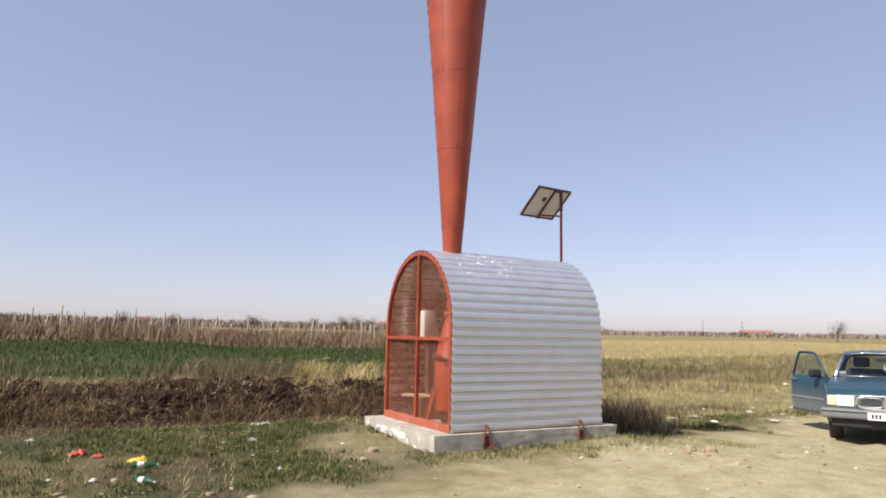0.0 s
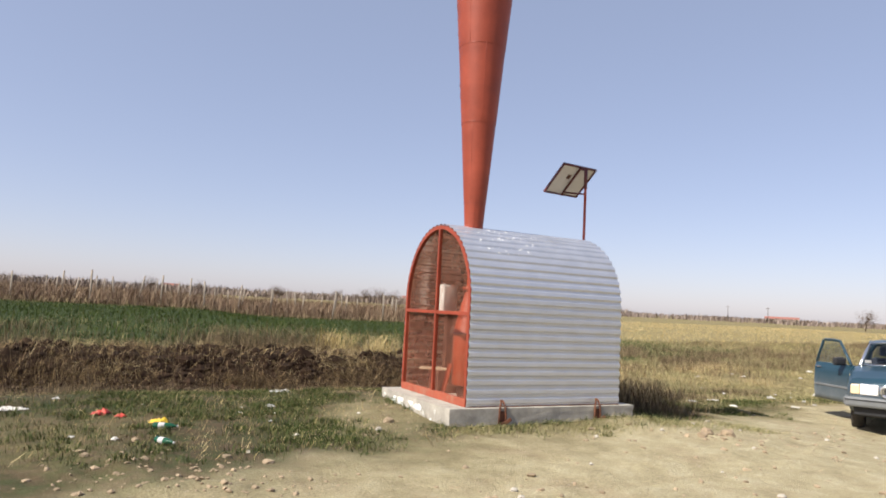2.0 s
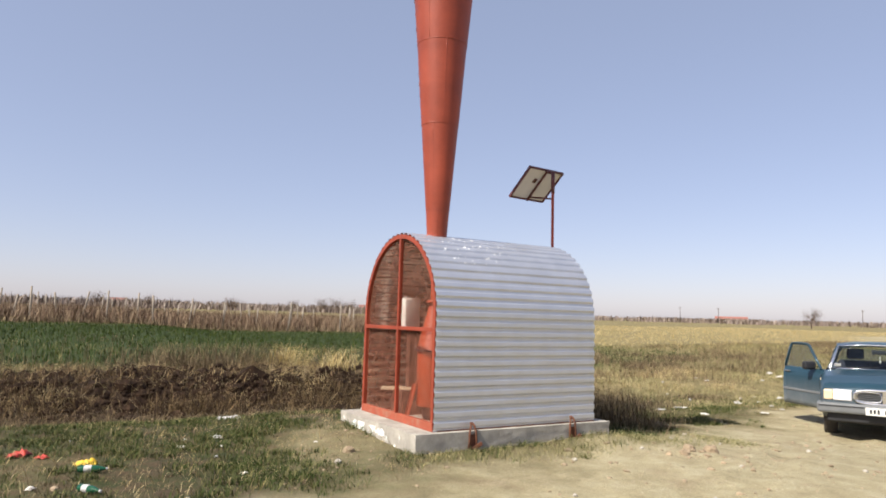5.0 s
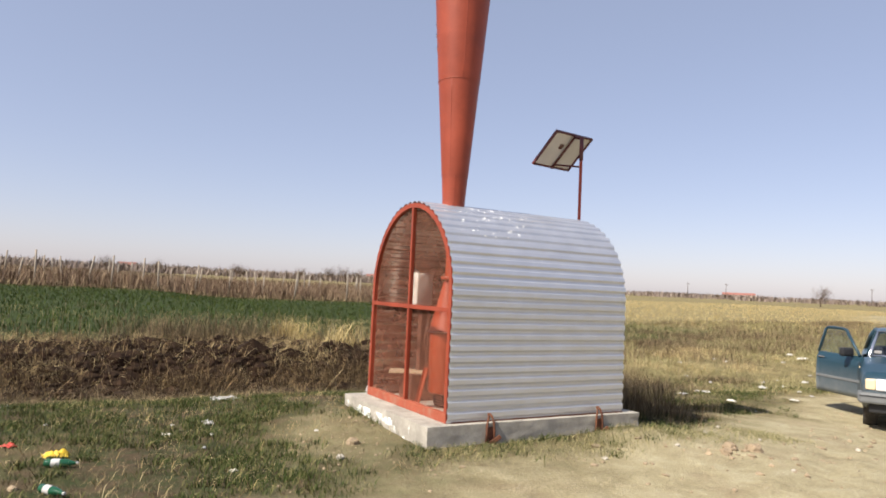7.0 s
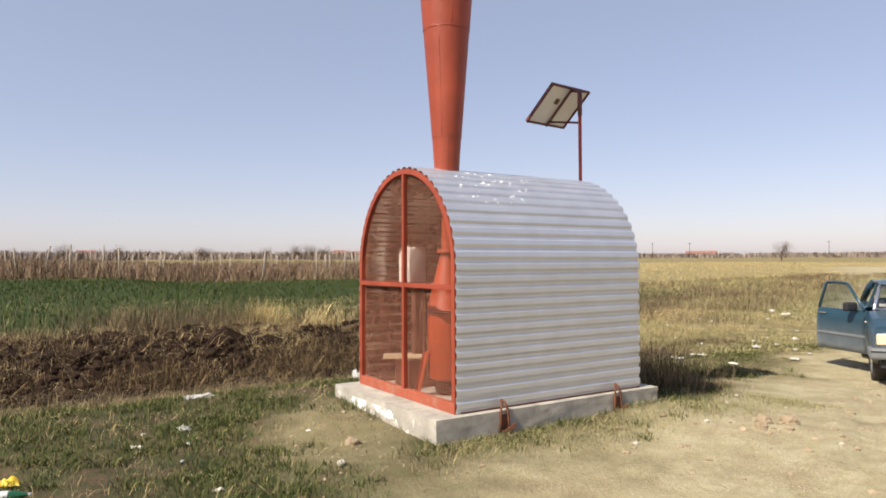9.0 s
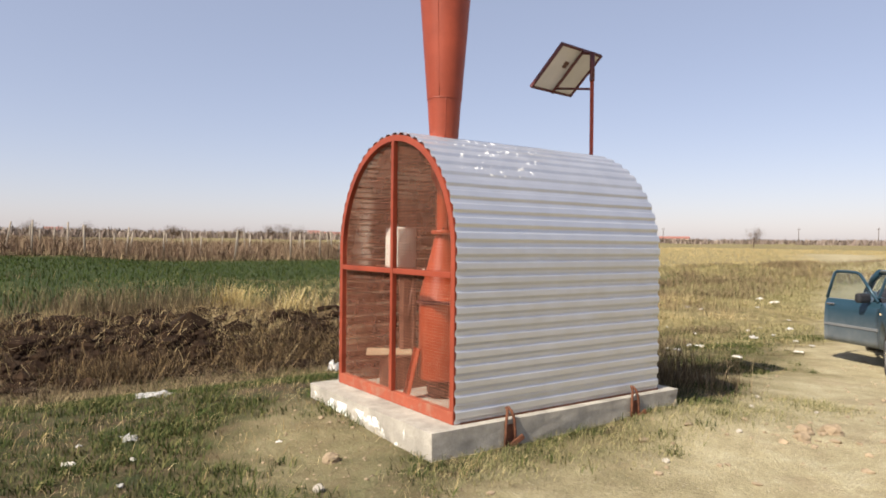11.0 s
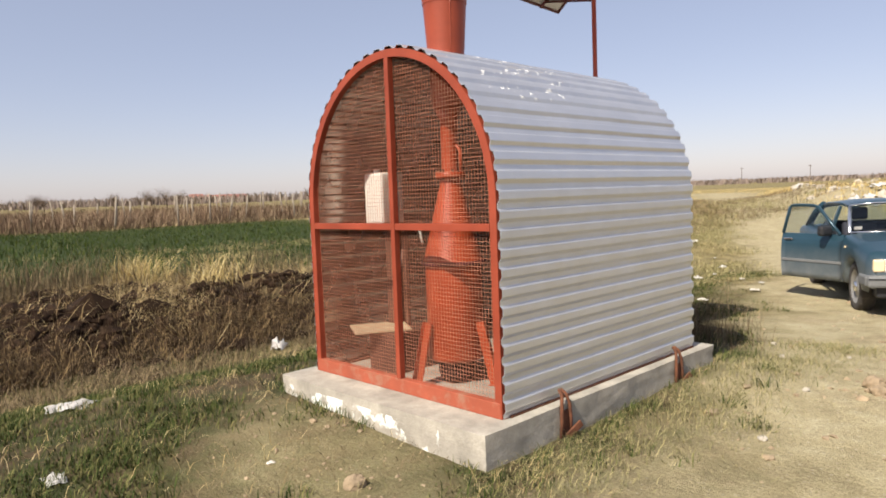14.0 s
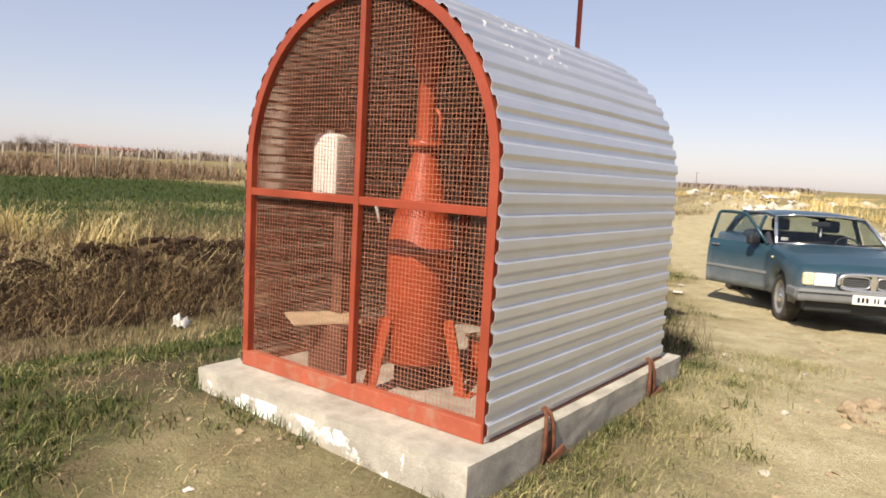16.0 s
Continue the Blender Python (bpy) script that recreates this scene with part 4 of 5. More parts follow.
def roof_mesh():
    bm = bmesh.new()
    ys = (-2.95, -2.75, -2.3, -1.8, -1.4, -1.22, -1.16)
    zs = (1.335, 1.385, 1.415, 1.425, 1.415, 1.395, 1.38)
    rows = []
    for s in (0.0, -0.03):
        rows.append([[bm.verts.new((x * (0.64 if y < -2.8 or y > -1.2 else 0.665), y, z + s - 0.05 * abs(x) ** 3)) for x in (-1, -0.9, -0.6, -0.2, 0.2, 0.6, 0.9, 1)] for y, z in zip(ys, zs)])
    for g_, flip in zip(rows, (False, True)):
        for u, v in zip(g_, g_[1:]):
            for k in range(7):
                q = (u[k], u[k + 1], v[k + 1], v[k])
                bm.faces.new(q[::-1] if flip else q).smooth = True
    o, i_ = rows
    for r in (0, -1):
        for k in range(7):
            bm.faces.new((o[r][k], o[r][k + 1], i_[r][k + 1], i_[r][k]))
    for k in (0, -1):
        for r in range(len(ys) - 1):
            bm.faces.new((o[r][k], o[r + 1][k], i_[r + 1][k], i_[r][k]))
    return bm

part("roof", roof_mesh(), M_PAINT, car)
for s in (-1, 1):
    part("pillar", tube([(s * 0.775, -0.60, 0.96), (s * 0.70, -0.92, 1.18), (s * 0.635, -1.17, 1.325)], 0.027, 8), M_CHROME, car, "pale windscreen pillar")
    part("pillar", box(-0.02, -0.045, 0.0, 0.02, 0.045, 0.42, bevel=0.004, m=pose(s * 0.80, -1.62, 0.93, 0, -s * 19, 0)), M_PAINT, car)
    part("pillar", tube([(s * 0.80, -3.32, 0.96), (s * 0.72, -3.08, 1.2), (s * 0.64, -2.88, 1.32)], 0.06, 8), M_PAINT, car)
    part("roof_rail", tube([(s * 0.635, -1.17, 1.325), (s * 0.665, -1.7, 1.365), (s * 0.665, -2.4, 1.35), (s * 0.64, -2.9, 1.31)], 0.022, 8), M_PAINT, car)

def pane(corners, thick=0.005, bulge=0.0, n=8):
    """A slightly bowed sheet of glass between four corners."""
    a, b, c, d_ = (Vector(p) for p in corners)
    nrm = (b - a).cross(d_ - a).normalized()
    bm = bmesh.new()
    sides = []
    for t in (0, -thick):
        sides.append([[bm.verts.new(a.lerp(b, i / n).lerp(d_.lerp(c, i / n), j / 4) + nrm * (t + bulge * math.sin(math.pi * i / n))) for i in range(n + 1)] for j in range(5)])
    for s_ in sides:
        for u, v in zip(s_, s_[1:]):
            for k in range(n):
                bm.faces.new((u[k], u[k + 1], v[k + 1], v[k])).smooth = True
    return bm

def glass(name, corners, parent=None, bulge=0.0):
    ob = part(name, pane(corners, bulge=bulge), M_GLASS, parent or car, "clear window glass")
    ob.visible_shadow = False
    return ob

screen = glass("windscreen", [(-0.745, -0.625, 0.985), (0.745, -0.625, 0.985), (0.625, -1.155, 1.350), (-0.625, -1.155, 1.350)], None, 0.02)
part("screen_trim", tube([(-0.76, -0.605, 0.985), (-0.3, -0.575, 0.99), (0.3, -0.575, 0.99), (0.76, -0.605, 0.985)], 0.012, 6), M_CHROME, screen)
part("screen_trim", tube([(-0.64, -1.15, 1.345), (-0.3, -1.145, 1.372), (0.3, -1.145, 1.372), (0.64, -1.15, 1.345)], 0.012, 6), M_CHROME, screen)
part("sticker", box(0.60, 0, 0, 0.70, 0.003, 0.05, m=Matrix.Translation((0, -0.675, 1.02)) @ pose(0, 0, 0, -33)), M_PLATE, screen, "small white windscreen sticker")
glass("rear_window", [(0.70, -3.26, 0.985), (-0.70, -3.26, 0.985), (-0.6, -2.92, 1.30), (0.6, -2.92, 1.30)], None, 0.02)
glass("side_window", [(-0.84, -0.68, 0.97), (-0.84, -1.58, 0.97), (-0.685, -1.58, 1.34), (-0.66, -1.2, 1.33)])
for s in (-1, 1):
    glass("side_window", [(s * 0.84, -1.66, 0.96), (s * 0.84, -3.0, 0.97), (s * 0.66, -2.85, 1.32), (s * 0.685, -1.66, 1.34)])
for x in (-0.42, 0.30):
    part("wiper", tube([(x + 0.25, -0.60, 1.0), (x + 0.05, -0.585, 1.015), (x - 0.28, -0.645, 1.03)], 0.011, 6), M_BLACK, car)
for x in (-0.38, 0.38):
    seat = part("front_seat", box(-0.25, -0.30, 0.45, 0.25, 0.26, 0.62, bevel=0.05, m=pose(x, -1.35, 0)), M_SEAT, car, "dark cloth front seat")
    part("backrest", box(-0.24, -0.08, 0.0, 0.24, 0.08, 0.52, bevel=0.06, m=pose(x, -1.60, 0.58, 14)), M_SEAT, seat)
    part("headrest", box(-0.14, -0.05, 0.0, 0.14, 0.05, 0.19, bevel=0.045, m=pose(x, -1.75, 1.11, 10)), M_SEAT, seat)
part("rear_seat", box(-0.70, -2.75, 0.50, 0.70, -2.45, 1.06, bevel=0.07), M_SEAT, car, "dark rear bench seat")
part("dashboard", box(-0.76, -0.86, 0.72, 0.76, -0.56, 0.945, bevel=0.05), M_BLACK, car)
part("steering_wheel", tube([(-0.38 + 0.19 * math.cos(a * math.pi / 10), -1.02 - 0.085 * math.sin(a * math.pi / 10), 0.92 + 0.165 * math.sin(a * math.pi / 10)) for a in range(21)], 0.014, 6, caps=False), M_BLACK, car)
part("rear_view_mirror", box(-0.13, -0.015, -0.035, 0.13, 0.015, 0.035, bevel=0.012, m=pose(0, -1.12, 1.26)), M_BLACK, car)
part("hanging_charm", lathe([(0.0, -0.03), (0.016, -0.015), (0.016, 0.015), (0.006, 0.03), (0.003, 0.10)], 10, (0, -1.10)), M_PLATE, car, "small pale charm on a string").location.z = 1.10

wheel = part("wheel", lathe([(0.225, -0.095), (0.30, -0.098), (0.318, -0.075), (0.322, 0.0), (0.318, 0.075), (0.30, 0.098), (0.225, 0.095), (0.21, 0.06), (0.21, -0.06), (0.225, -0.095)], 40), M_TYRE, car, "dusty black tyre")
rim = part("rim", lathe([(0.225, 0.09), (0.20, 0.075), (0.18, 0.05), (0.12, 0.055), (0.09, 0.075), (0.05, 0.08), (0.0, 0.08)], 32), M_RIM, wheel)
part("hub_cap", lathe([(0.07, 0.082), (0.06, 0.10), (0.03, 0.108), (0.0, 0.108)], 24), M_CHROME, wheel)
wheel.matrix_basis = pose(0.755, 0.0, 0.315, 0, 90, 0)
for x, y, ry in ((-0.755, 0.0, -90), (0.755, -2.80, 90), (-0.755, -2.80, -90)):
    w2 = copy_thing(wheel, pose(x, y, 0.315, 0, ry, 0))
    w2.parent = car
for y in AXLES:
    part("wheel_well", box(-0.80, y - 0.40, 0.38, 0.80, y + 0.36 if y < 0 else y + 0.40, 0.70, bevel=0.03), M_BLACK, car)
front = part("front_panel", box(-0.79, 0.70, 0.46, 0.79, 0.755, 0.735, bevel=0.02), M_PAINT, car)
bump = part("bumper", box(-0.91, 0.70, 0.40, 0.91, 0.86, 0.545, bevel=0.035), M_BUMP, car, "grey plastic front bumper")
for s in (-1, 1):
    part("bumper_end", box(-0.04, -0.30, 0.41, 0.04, 0.05, 0.54, bevel=0.025, m=pose(s * 0.885, 0.75, 0)), M_BUMP, bump)
part("bumper_strip", box(-0.90, 0.861, 0.50, 0.90, 0.868, 0.515), M_BLACK, bump)
part("air_dam", box(-0.78, 0.62, 0.27, 0.78, 0.76, 0.40, bevel=0.02), M_BLACK, car, "black lower apron")
part("rear_bumper", box(-0.90, -4.16, 0.40, 0.90, -3.98, 0.56, bevel=0.035), M_BUMP, car)
for s in (-1, 1):
    lamp = part("headlight", box(s * 0.565 - 0.125, 0.742, 0.585, s * 0.565 + 0.125, 0.785, 0.735, bevel=0.015), M_LENS, car, "clear rectangular headlight")
    part("bezel", box(s * 0.565 - 0.135, 0.735, 0.575, s * 0.565 + 0.135, 0.762, 0.745, bevel=0.008), M_CHROME, lamp)
    part("turn_signal", box(s * 0.76 - 0.065, 0.70, 0.585, s * 0.76 + 0.065, 0.772, 0.735, bevel=0.02), M_AMBER, car, "pale amber turn signal")
    part("side_repeater", box(s * 0.905 - 0.008, -0.32, 0.80, s * 0.905 + 0.008, -0.27, 0.825, bevel=0.004), M_AMBER, car)

def oval_ring(cx, cz, w, h, r, y):
    return tube([(cx + w * math.copysign(abs(math.cos(t)) ** 0.55, math.cos(t)), y, cz + h * math.copysign(abs(math.sin(t)) ** 0.55, math.sin(t))) for t in [k * 2 * math.pi / 32 for k in range(33)]], r, 8, caps=False)

grille = part("grille", oval_ring(0, 0.655, 0.405, 0.098, 0.020, 0.79), M_CHROME, car, "bright oval grille surround")
part("grille_backing", box(-0.40, 0.745, 0.57, 0.40, 0.772, 0.74, bevel=0.01), M_BLACK, grille)
part("grille_bar", box(-0.035, 0.770, 0.56, 0.035, 0.805, 0.755, bevel=0.012), M_CHROME, grille)
for s in (-1, 1):
    part("grille_ring", oval_ring(s * 0.205, 0.655, 0.165, 0.070, 0.010, 0.79), M_CHROME, grille)
    for k in range(5):
        part("grille_slat", box(s * 0.205 - 0.15, 0.774, 0.600 + k * 0.026, s * 0.205 + 0.15, 0.782, 0.606 + k * 0.026), M_BUMP, grille)
plate = part("number_plate", box(-0.26, 0.869, 0.405, 0.26, 0.877, 0.515, bevel=0.003), M_PLATE, car, "white number plate")
for x, w in ((-0.17, 0.03), (-0.12, 0.03), (-0.04, 0.02), (0.0, 0.02), (0.09, 0.03), (0.14, 0.03), (0.19, 0.03)):
    part("plate_bar", box(x - w / 2, 0.8775, 0.43, x + w / 2, 0.880, 0.49), M_BLACK, plate)

def door_shell():
    """One door: flank panel under the belt line, z from the sill to the belt, y backwards from the hinge."""
    bm = bmesh.new()
    rows = []
    for k in range(12):
        y = -1.06 * k / 11
        col = []
        for j in range(9):
            z = 0.31 + (0.955 - 0.31) * j / 8
            col.append(bm.verts.new((0.018 * math.sin(math.pi * (z - 0.3) / 0.6) - (0.03 if j == 8 else 0.0), y, z)))
        for z in (0.955, 0.31):
            col.append(bm.verts.new((-0.085, y, z)))
        rows.append(col)
    n = len(rows[0])
    for u, v in zip(rows, rows[1:]):
        for k in range(n):
            bm.faces.new((u[k], u[(k + 1) % n], v[(k + 1) % n], v[k])).smooth = k < 7
    bm.faces.new(rows[0])
    bm.faces.new(rows[-1][::-1])
    return bm

OPEN = 40.0
DM = pose(0.885, -0.50, 0, 0, 0, OPEN)
door = part("door", door_shell(), M_PAINT, car, "open front passenger door")
door.matrix_basis = DM
part("window_frame", tube([(-0.03, -0.06, 0.955), (-0.10, -0.34, 1.19), (-0.15, -0.52, 1.335), (-0.165, -0.60, 1.355), (-0.17, -0.82, 1.365), (-0.165, -1.0, 1.36), (-0.155, -1.035, 1.335), (-0.03, -1.055, 0.95)], 0.024, 8), M_PAINT, door)
part("frame_edge", tube([(-0.155, -1.05, 1.335), (-0.03, -1.072, 0.95)], 0.014, 6), M_CHROME, door, "bright edge strip of the window frame")
gp = part("window_pane", pane([(-0.035, -0.12, 0.955), (-0.035, -1.03, 0.955), (-0.16, -1.01, 1.34), (-0.155, -0.56, 1.34)]), M_GLASS, door, "clear window glass")
gp.visible_shadow = False
part("door_handle", box(0.012, -1.0, 0.86, 0.032, -0.84, 0.89, bevel=0.008), M_CHROME, door, "bright pull handle")
part("trim_strip", box(0.014, -1.05, 0.545, 0.028, -0.01, 0.585, bevel=0.005), M_BUMP, door)
part("inner_panel", box(-0.10, -1.03, 0.36, -0.087, -0.04, 0.93, bevel=0.004), M_SEAT, door)
part("wing_mirror", box(-0.02, -0.28, 0.94, 0.20, -0.17, 1.08, bevel=0.035), M_BLACK, door, "black wing mirror")
part("wing_mirror", box(-1.09, -0.76, 0.94, -0.87, -0.66, 1.07, bevel=0.035), M_BLACK, car, "black wing mirror")
for s in (-1, 1):
    part("flank_strip", box(s * 0.912 - 0.008, -3.9, 0.545, s * 0.912 + 0.008, -3.2, 0.585, bevel=0.004), M_BUMP, car)
    part("flank_strip", box(s * 0.917 - 0.008, -2.40, 0.545, s * 0.917 + 0.008, -1.60, 0.585, bevel=0.004), M_BUMP, car)

# ---- vineyard ----
M_POST = material("weathered_post", (0.31, 0.26, 0.20), 0.9, 0, 0.3, 6, 0.3, 40)
M_VINE = leaf_material("vine_canes", (0.08, 0.048, 0.03), (0.19, 0.125, 0.08), (0.34, 0.25, 0.155))
bm = tube([(0, 0, -0.2), (0.01, 0, 1.0), (0, 0.01, 2.0)], 0.065, 6, taper=[1.1, 1, 0.9])
post = thing("vineyard_post", "weathered pale vineyard post", "post", pose(-46, -31, 0), "vineyard posts", bm=bm, mat=M_POST)
prand = random.Random(7)
for row in range(5):
    x = -46 - row * (3.2 + 0.5 * row)
    y = -34 - row * 3
    while y < 32 + row * 2:
        y += prand.uniform(2.6, 5.2) + 0.35 * row
        px = x + prand.uniform(-0.5, 0.5)
        c = copy_thing(post, pose(px, y, ground_z(px, y), prand.gauss(0, 4), prand.gauss(0, 4), prand.uniform(0, 360)))
        c.scale = (1, 1, prand.uniform(0.85, 1.2))
canes = []
for row in range(9):
    x = -46.5 - row * (3.2 + 0.5 * row)
    canes.append(np.stack([rng.normal(x, 0.7 + 0.2 * row, 5200), rng.uniform(-40 - 5 * row, 33 + 2 * row, 5200)], 1))
blades("vine_rows", "brown leafless vine rows", "vines", np.concatenate(canes), 1.3, 0.02, M_VINE, 0.9)
blades("vineyard_straw", "dry grass along the vineyard's edge", "dry grass", np.stack([rng.normal(-45, 0.7, 3600), rng.uniform(-40, 36, 3600)], 1), 0.45, 0.025, M_WEED, 0.9)

# ---- distance ----
def bare_tree(m, h, spread, seed):
    """A leafless tree: tapered trunk, limbs and a loose crown of fine twigs."""
    r = random.Random(seed)
    t = thing("bare_tree", "leafless grey-brown tree at the field's edge", "tree", m, "far trees")
    bm = tube([(0, 0, -0.2), (0.02 * h, 0, h * 0.25), (0.0, 0.02 * h, h * 0.5)], 0.03 * h, 8, taper=[1.3, 1, 0.6])
    tips = []
    for k in range(9):
        a, up = r.uniform(0, 6.28), r.uniform(0.25, 0.5)
        p0 = Vector((0, 0, h * up))
        p2 = p0 + Vector((math.cos(a) * spread * r.uniform(0.5, 1), math.sin(a) * spread * r.uniform(0.5, 1), h * r.uniform(0.25, 0.5)))
        p1 = p0.lerp(p2, 0.5) + Vector((0, 0, -0.04 * h))
        add_tube(bm, [p0, p1, p2], 0.012 * h, 5, taper=[1, 0.7, 0.3])
        tips += [p1, p2]
    part("trunk", bm, M_TWIG, t)
    bm = bmesh.new()
    for k in range(1100):
        p = r.choice(tips) + Vector((r.gauss(0, 0.16), r.gauss(0, 0.16), r.gauss(0, 0.12))) * h
        q = p + Vector((r.gauss(0, 0.09), r.gauss(0, 0.09), abs(r.gauss(0.08, 0.06)))) * h
        w = Vector((r.uniform(-1, 1), r.uniform(-1, 1), 0)) * 0.007 * h
        bm.faces.new([bm.verts.new(v) for v in (p - w, p + w, q)])
    part("crown", bm, M_TWIG, t)
    return t

def towards(az, dist):
    return Vector((5.5 + dist * math.cos(radians(az)), -3.2 + dist * math.sin(radians(az)), 0))

for az, dist, h, sp, sd in ((120.8, 190, 6.0, 2.4, 3), (157.8, 250, 7.5, 3.6, 5), (158.9, 255, 7.5, 3.4, 6), (156.9, 260, 6.5, 3.2, 8), (166.5, 210, 5.5, 1.6, 9), (166.0, 212, 4.8, 1.6, 10), (161.5, 250, 6.0, 3.0, 12), (147.0, 300, 6.0, 3.0, 13), (172.5, 260, 6.5, 2.8, 14), (176.0, 240, 6.5, 3.0, 15)):
    p = towards(az, dist)
    bare_tree(pose(p.x, p.y, ground_z(p.x, p.y)), h * 0.72, sp * 0.7, sd)

# twig colours lightened and greyed: distance haze painted into the scrub
M_HAZED = leaf_material("hazed_scrub", (0.13, 0.10, 0.085), (0.22, 0.17, 0.14), (0.32, 0.26, 0.20))
for lo, hi, h, count, word in ((138, 188, 4.2, 330, "bare tree belts"), (100, 140, 2.4, 220, "low scrub")):
    hedge = []
    for k in range(count):
        c = towards(rng.uniform(lo, hi), rng.uniform(280, 620))
        n = int(rng.uniform(15, 80))
        hedge.append(np.stack([rng.normal(c.x, 4.0, n), rng.normal(c.y, 4.0, n)], 1))
    blades("far_hedges", "grey-brown " + word + " along the horizon", "hedge", np.concatenate(hedge), h, 0.22, M_HAZED, 1.0)
M_WALL = material("far_plaster", (0.72, 0.68, 0.62), 0.9, 0, 0.1, 1, 0.1, 5)
M_TILE = material("far_roof_tiles", (0.30, 0.13, 0.10), 0.85, 0, 0.2, 1, 0.2, 6)

def farmhouse(az, dist, w, d_, h, label):
    p = towards(az, dist)
    t = thing("farmhouse", label, "house", pose(p.x, p.y, ground_z(p.x, p.y) - 0.2, 0, 0, az + 90), "far houses")
    part("wall", box(-w / 2, -d_ / 2, 0, w / 2, d_ / 2, h), M_WALL, t)
    bm = bmesh.new()
    e = 0.5
    vs = [bm.verts.new(v) for v in ((-w / 2 - e, -d_ / 2 - e, h), (w / 2 + e, -d_ / 2 - e, h), (w / 2 + e, d_ / 2 + e, h), (-w / 2 - e, d_ / 2 + e, h), (-w / 2 - e, 0, h + d_ * 0.3), (w / 2 + e, 0, h + d_ * 0.3))]
    for q in ((0, 1, 5, 4), (2, 3, 4, 5), (3, 0, 4), (1, 2, 5), (3, 2, 1, 0)):
        bm.faces.new([vs[i] for i in q])
    part("roof", bm, M_TILE, t)
    for k in range(int(w // 4)):
        x = -w / 2 + 2 + k * 4
        part("window", box(x - 0.5, -d_ / 2 - 0.04, h * 0.35, x + 0.5, -d_ / 2 + 0.02, h * 0.8), M_BLACK, t)

farmhouse(153.6, 480, 30, 7, 2.6, "long low farmhouse with a red tiled roof")
farmhouse(155.6, 380, 6, 6, 3.0, "small white farmhouse with a red roof")
farmhouse(126.3, 560, 22, 6, 2.4, "low farm building with a red roof")
farmhouse(174.5, 420, 8, 6, 3.0, "small white farmhouse with a red roof")

M_POLE = material("tarred_pole", (0.12, 0.10, 0.085), 0.9, 0, 0.2, 2, 0.1, 20)
pole = None
for az, dist in ((130.0, 330), (127.2, 330), (117.6, 330), (112.6, 330), (108.0, 330)):
    p = towards(az, dist)
    if pole is None:
        pole = thing("utility_pole", "dark wooden utility pole far off in the fields", "utility pole", None, "utility poles")
        part("shaft", tube([(0, 0, -0.3), (0, 0, 7.0)], 0.14, 8, taper=[1.1, 0.8]), M_POLE, pole)
        part("cross_arm", box(-0.8, -0.06, 6.4, 0.8, 0.06, 6.55), M_POLE, pole)
        pole.matrix_basis = pose(p.x, p.y, ground_z(p.x, p.y), 0, 0, az + 60)
    else:
        copy_thing(pole, pose(p.x, p.y, ground_z(p.x, p.y), 0, 0, az + 60))

# ---- litter and stones ----
def crumpled(name, label, category, x, y, size, mat, seed, lift=0.4, group="litter", zoff=0.0):
    """A crumpled sheet of plastic or paper lying on the ground."""
    bm = bmesh.new()
    bmesh.ops.create_grid(bm, x_segments=12, y_segments=9, size=0.5)
    o = seed * 3.7
    for v in bm.verts:
        p = v.co.copy()
        n1, n2 = noise.noise(Vector((p.x * 4 + o, p.y * 4, o))), noise.noise(Vector((p.x * 9, p.y * 9 + o, o)))
        v.co = Vector((p.x * (1 + 0.3 * n2) + 0.15 * n1, p.y * 0.65 * (1 + 0.3 * n1), lift * (0.35 + n1 * 0.6 + n2 * 0.35) * (1 - 2.2 * (p.x ** 2 + p.y ** 2)))) * size
    lo = min(v.co.z for v in bm.verts)
    for v in bm.verts:
        v.co.z -= lo - 0.002
    ext = bmesh.ops.solidify(bm, geom=bm.faces[:], thickness=0.0015)
    for f in bm.faces:
        f.smooth = True
    return thing(name, label, category, pose(x, y, ground_z(x, y) + zoff, 0, 0, seed * 67), group, bm=bm, mat=mat)

M_BAG = material("thin_white_plastic", (0.50, 0.48, 0.45), 0.5, 0, 0.08, 8, 0.05, 40)
M_PAPER = material("dirty_paper", (0.66, 0.62, 0.55), 0.85, 0, 0.15, 8, 0.1, 40)
M_YEL = material("yellow_plastic", (0.75, 0.50, 0.04), 0.5, 0, 0.1, 8, 0.05, 40)
M_REDP = material("red_wrapper", (0.48, 0.05, 0.03), 0.5, 0, 0.15, 8, 0.05, 40)
M_BOTTLE = material("green_bottle", (0.012, 0.075, 0.035), 0.12, 0, 0.1, 8, 0, 40)
bag = lambda *a, **k: crumpled("plastic_bag", *a, **k)
bag("torn white plastic bag caught in the ditch grass", "plastic bag", -3.02, -1.32, 0.32, M_BAG, 1, 0.25)
bag("white plastic bag standing in the dry ditch weeds", "plastic bag", -4.65, 1.38, 0.25, M_BAG, 2, 0.85)
bag("torn white plastic bag lying among dark weeds", "plastic bag", -3.9, -3.6, 0.3, M_BAG, 3, 0.35)
bag("yellow plastic bag on the grass", "plastic bag", -0.62, -3.12, 0.17, M_YEL, 4, 0.5)
crumpled("wrapper", "red crumpled wrapper on the grass", "wrapper", -1.25, -3.62, 0.20, M_REDP, 5, 0.4)
crumpled("wrapper", "red crumpled wrapper on the grass", "wrapper", -1.05, -3.45, 0.11, M_REDP, 6, 0.4)
crumpled("cardboard", "flat pale piece of cardboard on the grass", "cardboard", -1.75, -4.55, 0.42, M_PAPER, 7, 0.06)
crumpled("paper_scrap", "small pale paper scrap on the bare ground", "paper", -1.52, -1.81, 0.16, M_BAG, 8, 0.3)
lrand = random.Random(11)
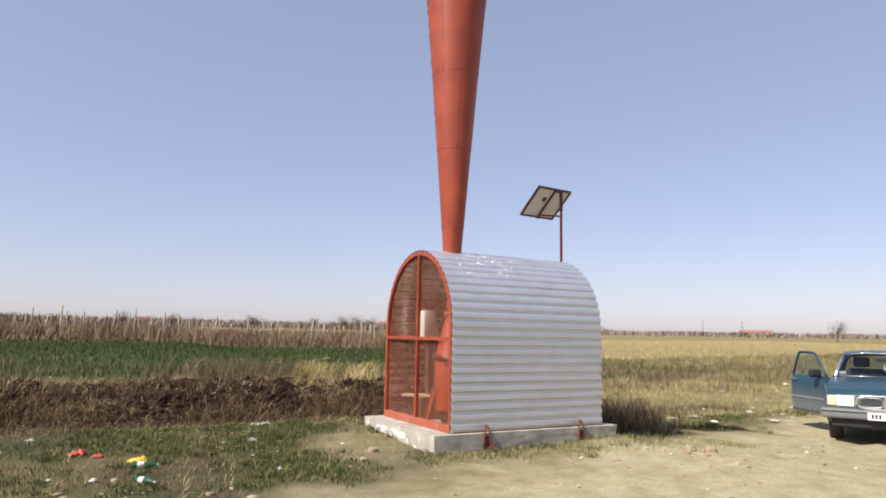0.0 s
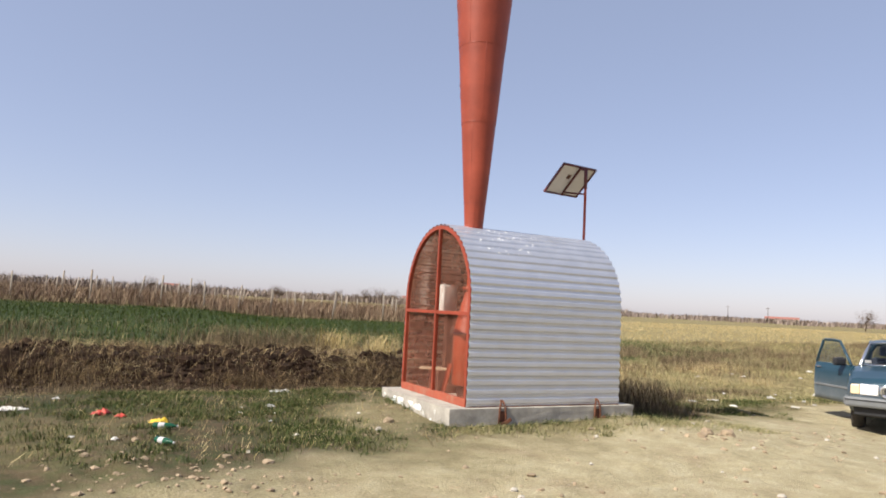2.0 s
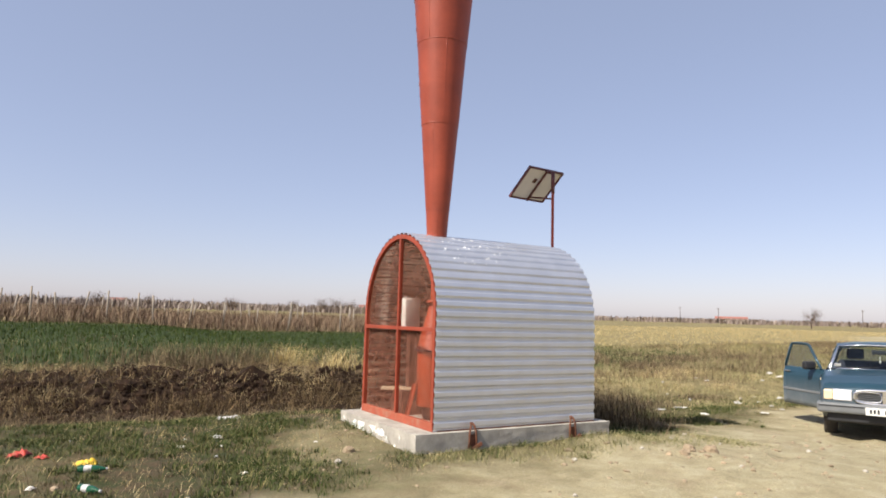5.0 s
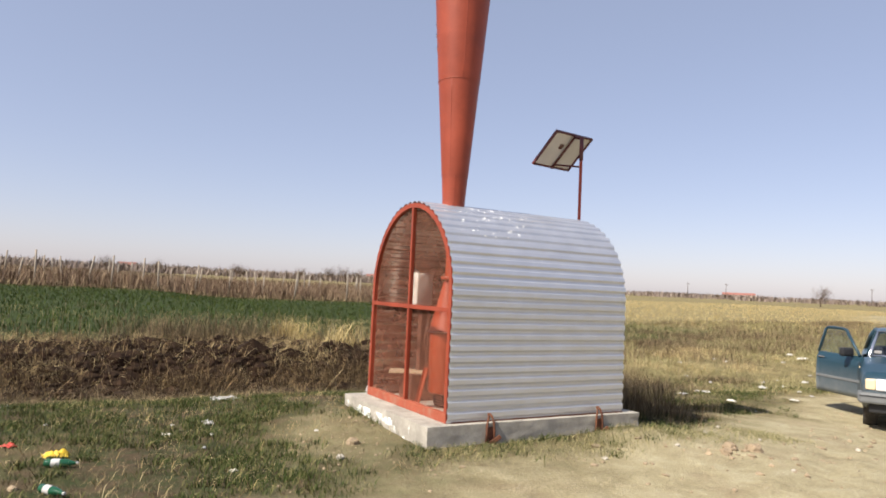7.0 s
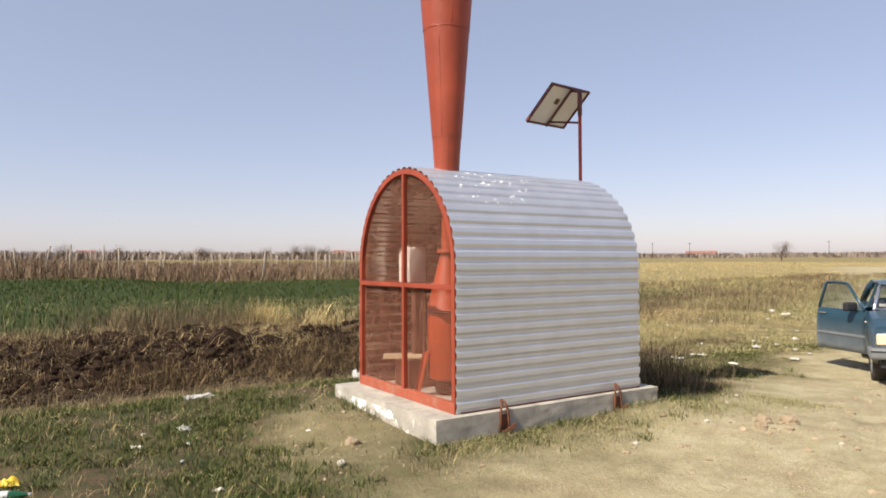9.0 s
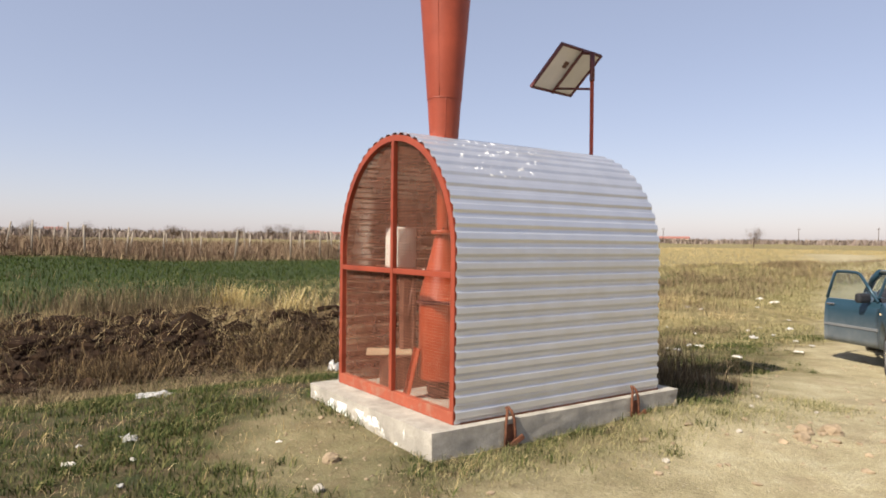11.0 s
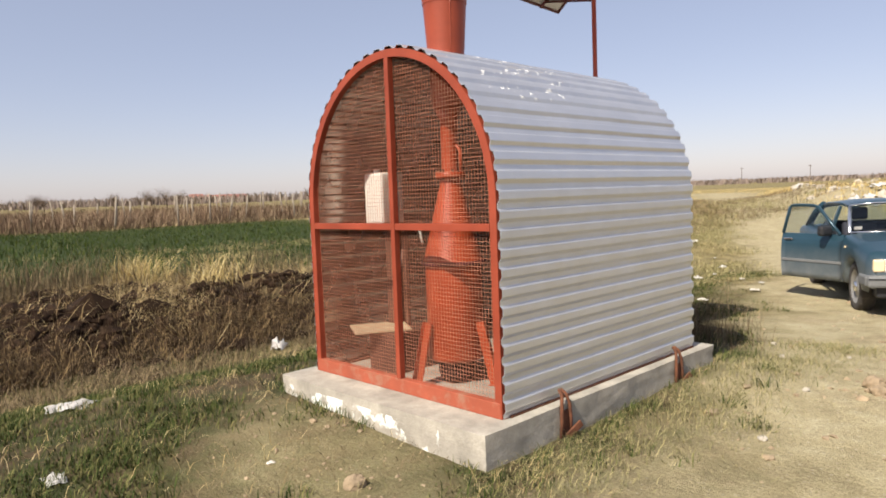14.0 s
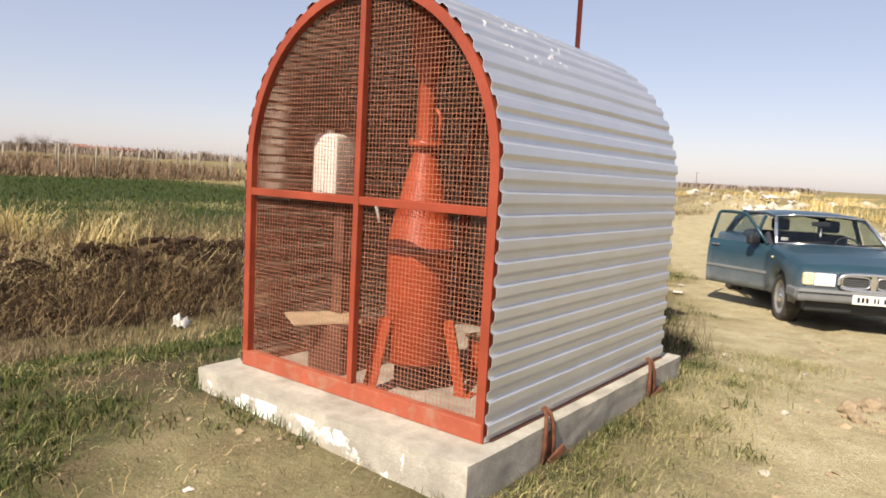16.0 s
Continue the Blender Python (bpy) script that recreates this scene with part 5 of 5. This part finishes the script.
for k in range(40):
    if k < 10:
        x, y = lrand.uniform(-2.6, 0.6), lrand.uniform(-4.2, -0.7)
    else:
        y = lrand.uniform(5.0, 18)
        x = track_edge(y) - abs(lrand.gauss(0.3, 2.4))
    crumpled("paper_scrap", "small white scrap of litter in the grass", "paper", x, y, lrand.uniform(0.04, 0.09) if k < 16 else lrand.uniform(0.09, 0.2), lrand.choice((M_BAG, M_PAPER)), 20 + k, lrand.uniform(0.25, 0.6), zoff=0.0 if k < 16 else 0.03)
for k in range(14):
    y = lrand.uniform(24, 42)
    x = track_edge(y) + lrand.uniform(5, 12)
    crumpled("paper_scrap", "white rubbish on the far rubble mound", "paper", x, y, lrand.uniform(0.4, 0.9), M_BAG, 80 + k, 0.5)

def bottle(x, y, rz):
    t = thing("plastic_bottle", "empty green plastic bottle with a white label", "bottle", pose(x, y, ground_z(x, y) + 0.03, 0, 90, rz), "bottles")
    t.scale = (0.68, 0.68, 0.68)
    part("body", lathe([(0.0, 0.0), (0.038, 0.0), (0.043, 0.015), (0.043, 0.19), (0.038, 0.23), (0.016, 0.30), (0.014, 0.32)], 20), M_BOTTLE, t)
    part("label", lathe([(0.0437, 0.07), (0.0442, 0.075), (0.0442, 0.15), (0.0437, 0.155)], 20), M_BAG, t, "white paper label")
    part("cap", lathe([(0.016, 0.315), (0.016, 0.335), (0.0, 0.335)], 14), M_BAG, t)

bottle(-0.28, -3.20, 70)
bottle(0.30, -3.22, 35)

def stone(name, label, x, y, r, mat, seed):
    bm = bmesh.new()
    bmesh.ops.create_icosphere(bm, subdivisions=3, radius=1.0)
    for v in bm.verts:
        p = v.co + Vector((seed * 5.1, 0, 0))
        v.co *= (1 + 0.35 * noise.noise(p * 1.3) + 0.12 * noise.noise(p * 4)) * r
        v.co.z *= 0.75
    return thing(name, label, "stone", pose(x, y, ground_z(x, y) + r * 0.3, 0, 0, seed * 40), "stones", bm=bm, mat=mat)

stone("stone", "pale fist-sized stone on the track", 1.27, 2.72, 0.075, M_CLOD, 1)
stone("stone", "brown clod of earth beside the pale stone", 1.16, 2.50, 0.07, M_CLOD, 2)
stone("stone", "small brown clod of earth on the track", 1.22, 2.36, 0.05, M_CLOD, 3)
stone("stone", "small reddish stone in front of the slab", -0.27, -0.80, 0.055, M_CLOD, 4)
stone("stone", "small pale stone on the bare ground", 0.18, -1.10, 0.035, M_STONE, 5)
for k in range(16):
    stone("stone", "small loose stone on the bare ground", lrand.uniform(-0.6, 3.5), lrand.uniform(-3.2, 5), lrand.uniform(0.015, 0.03), M_STONE, 10 + k)
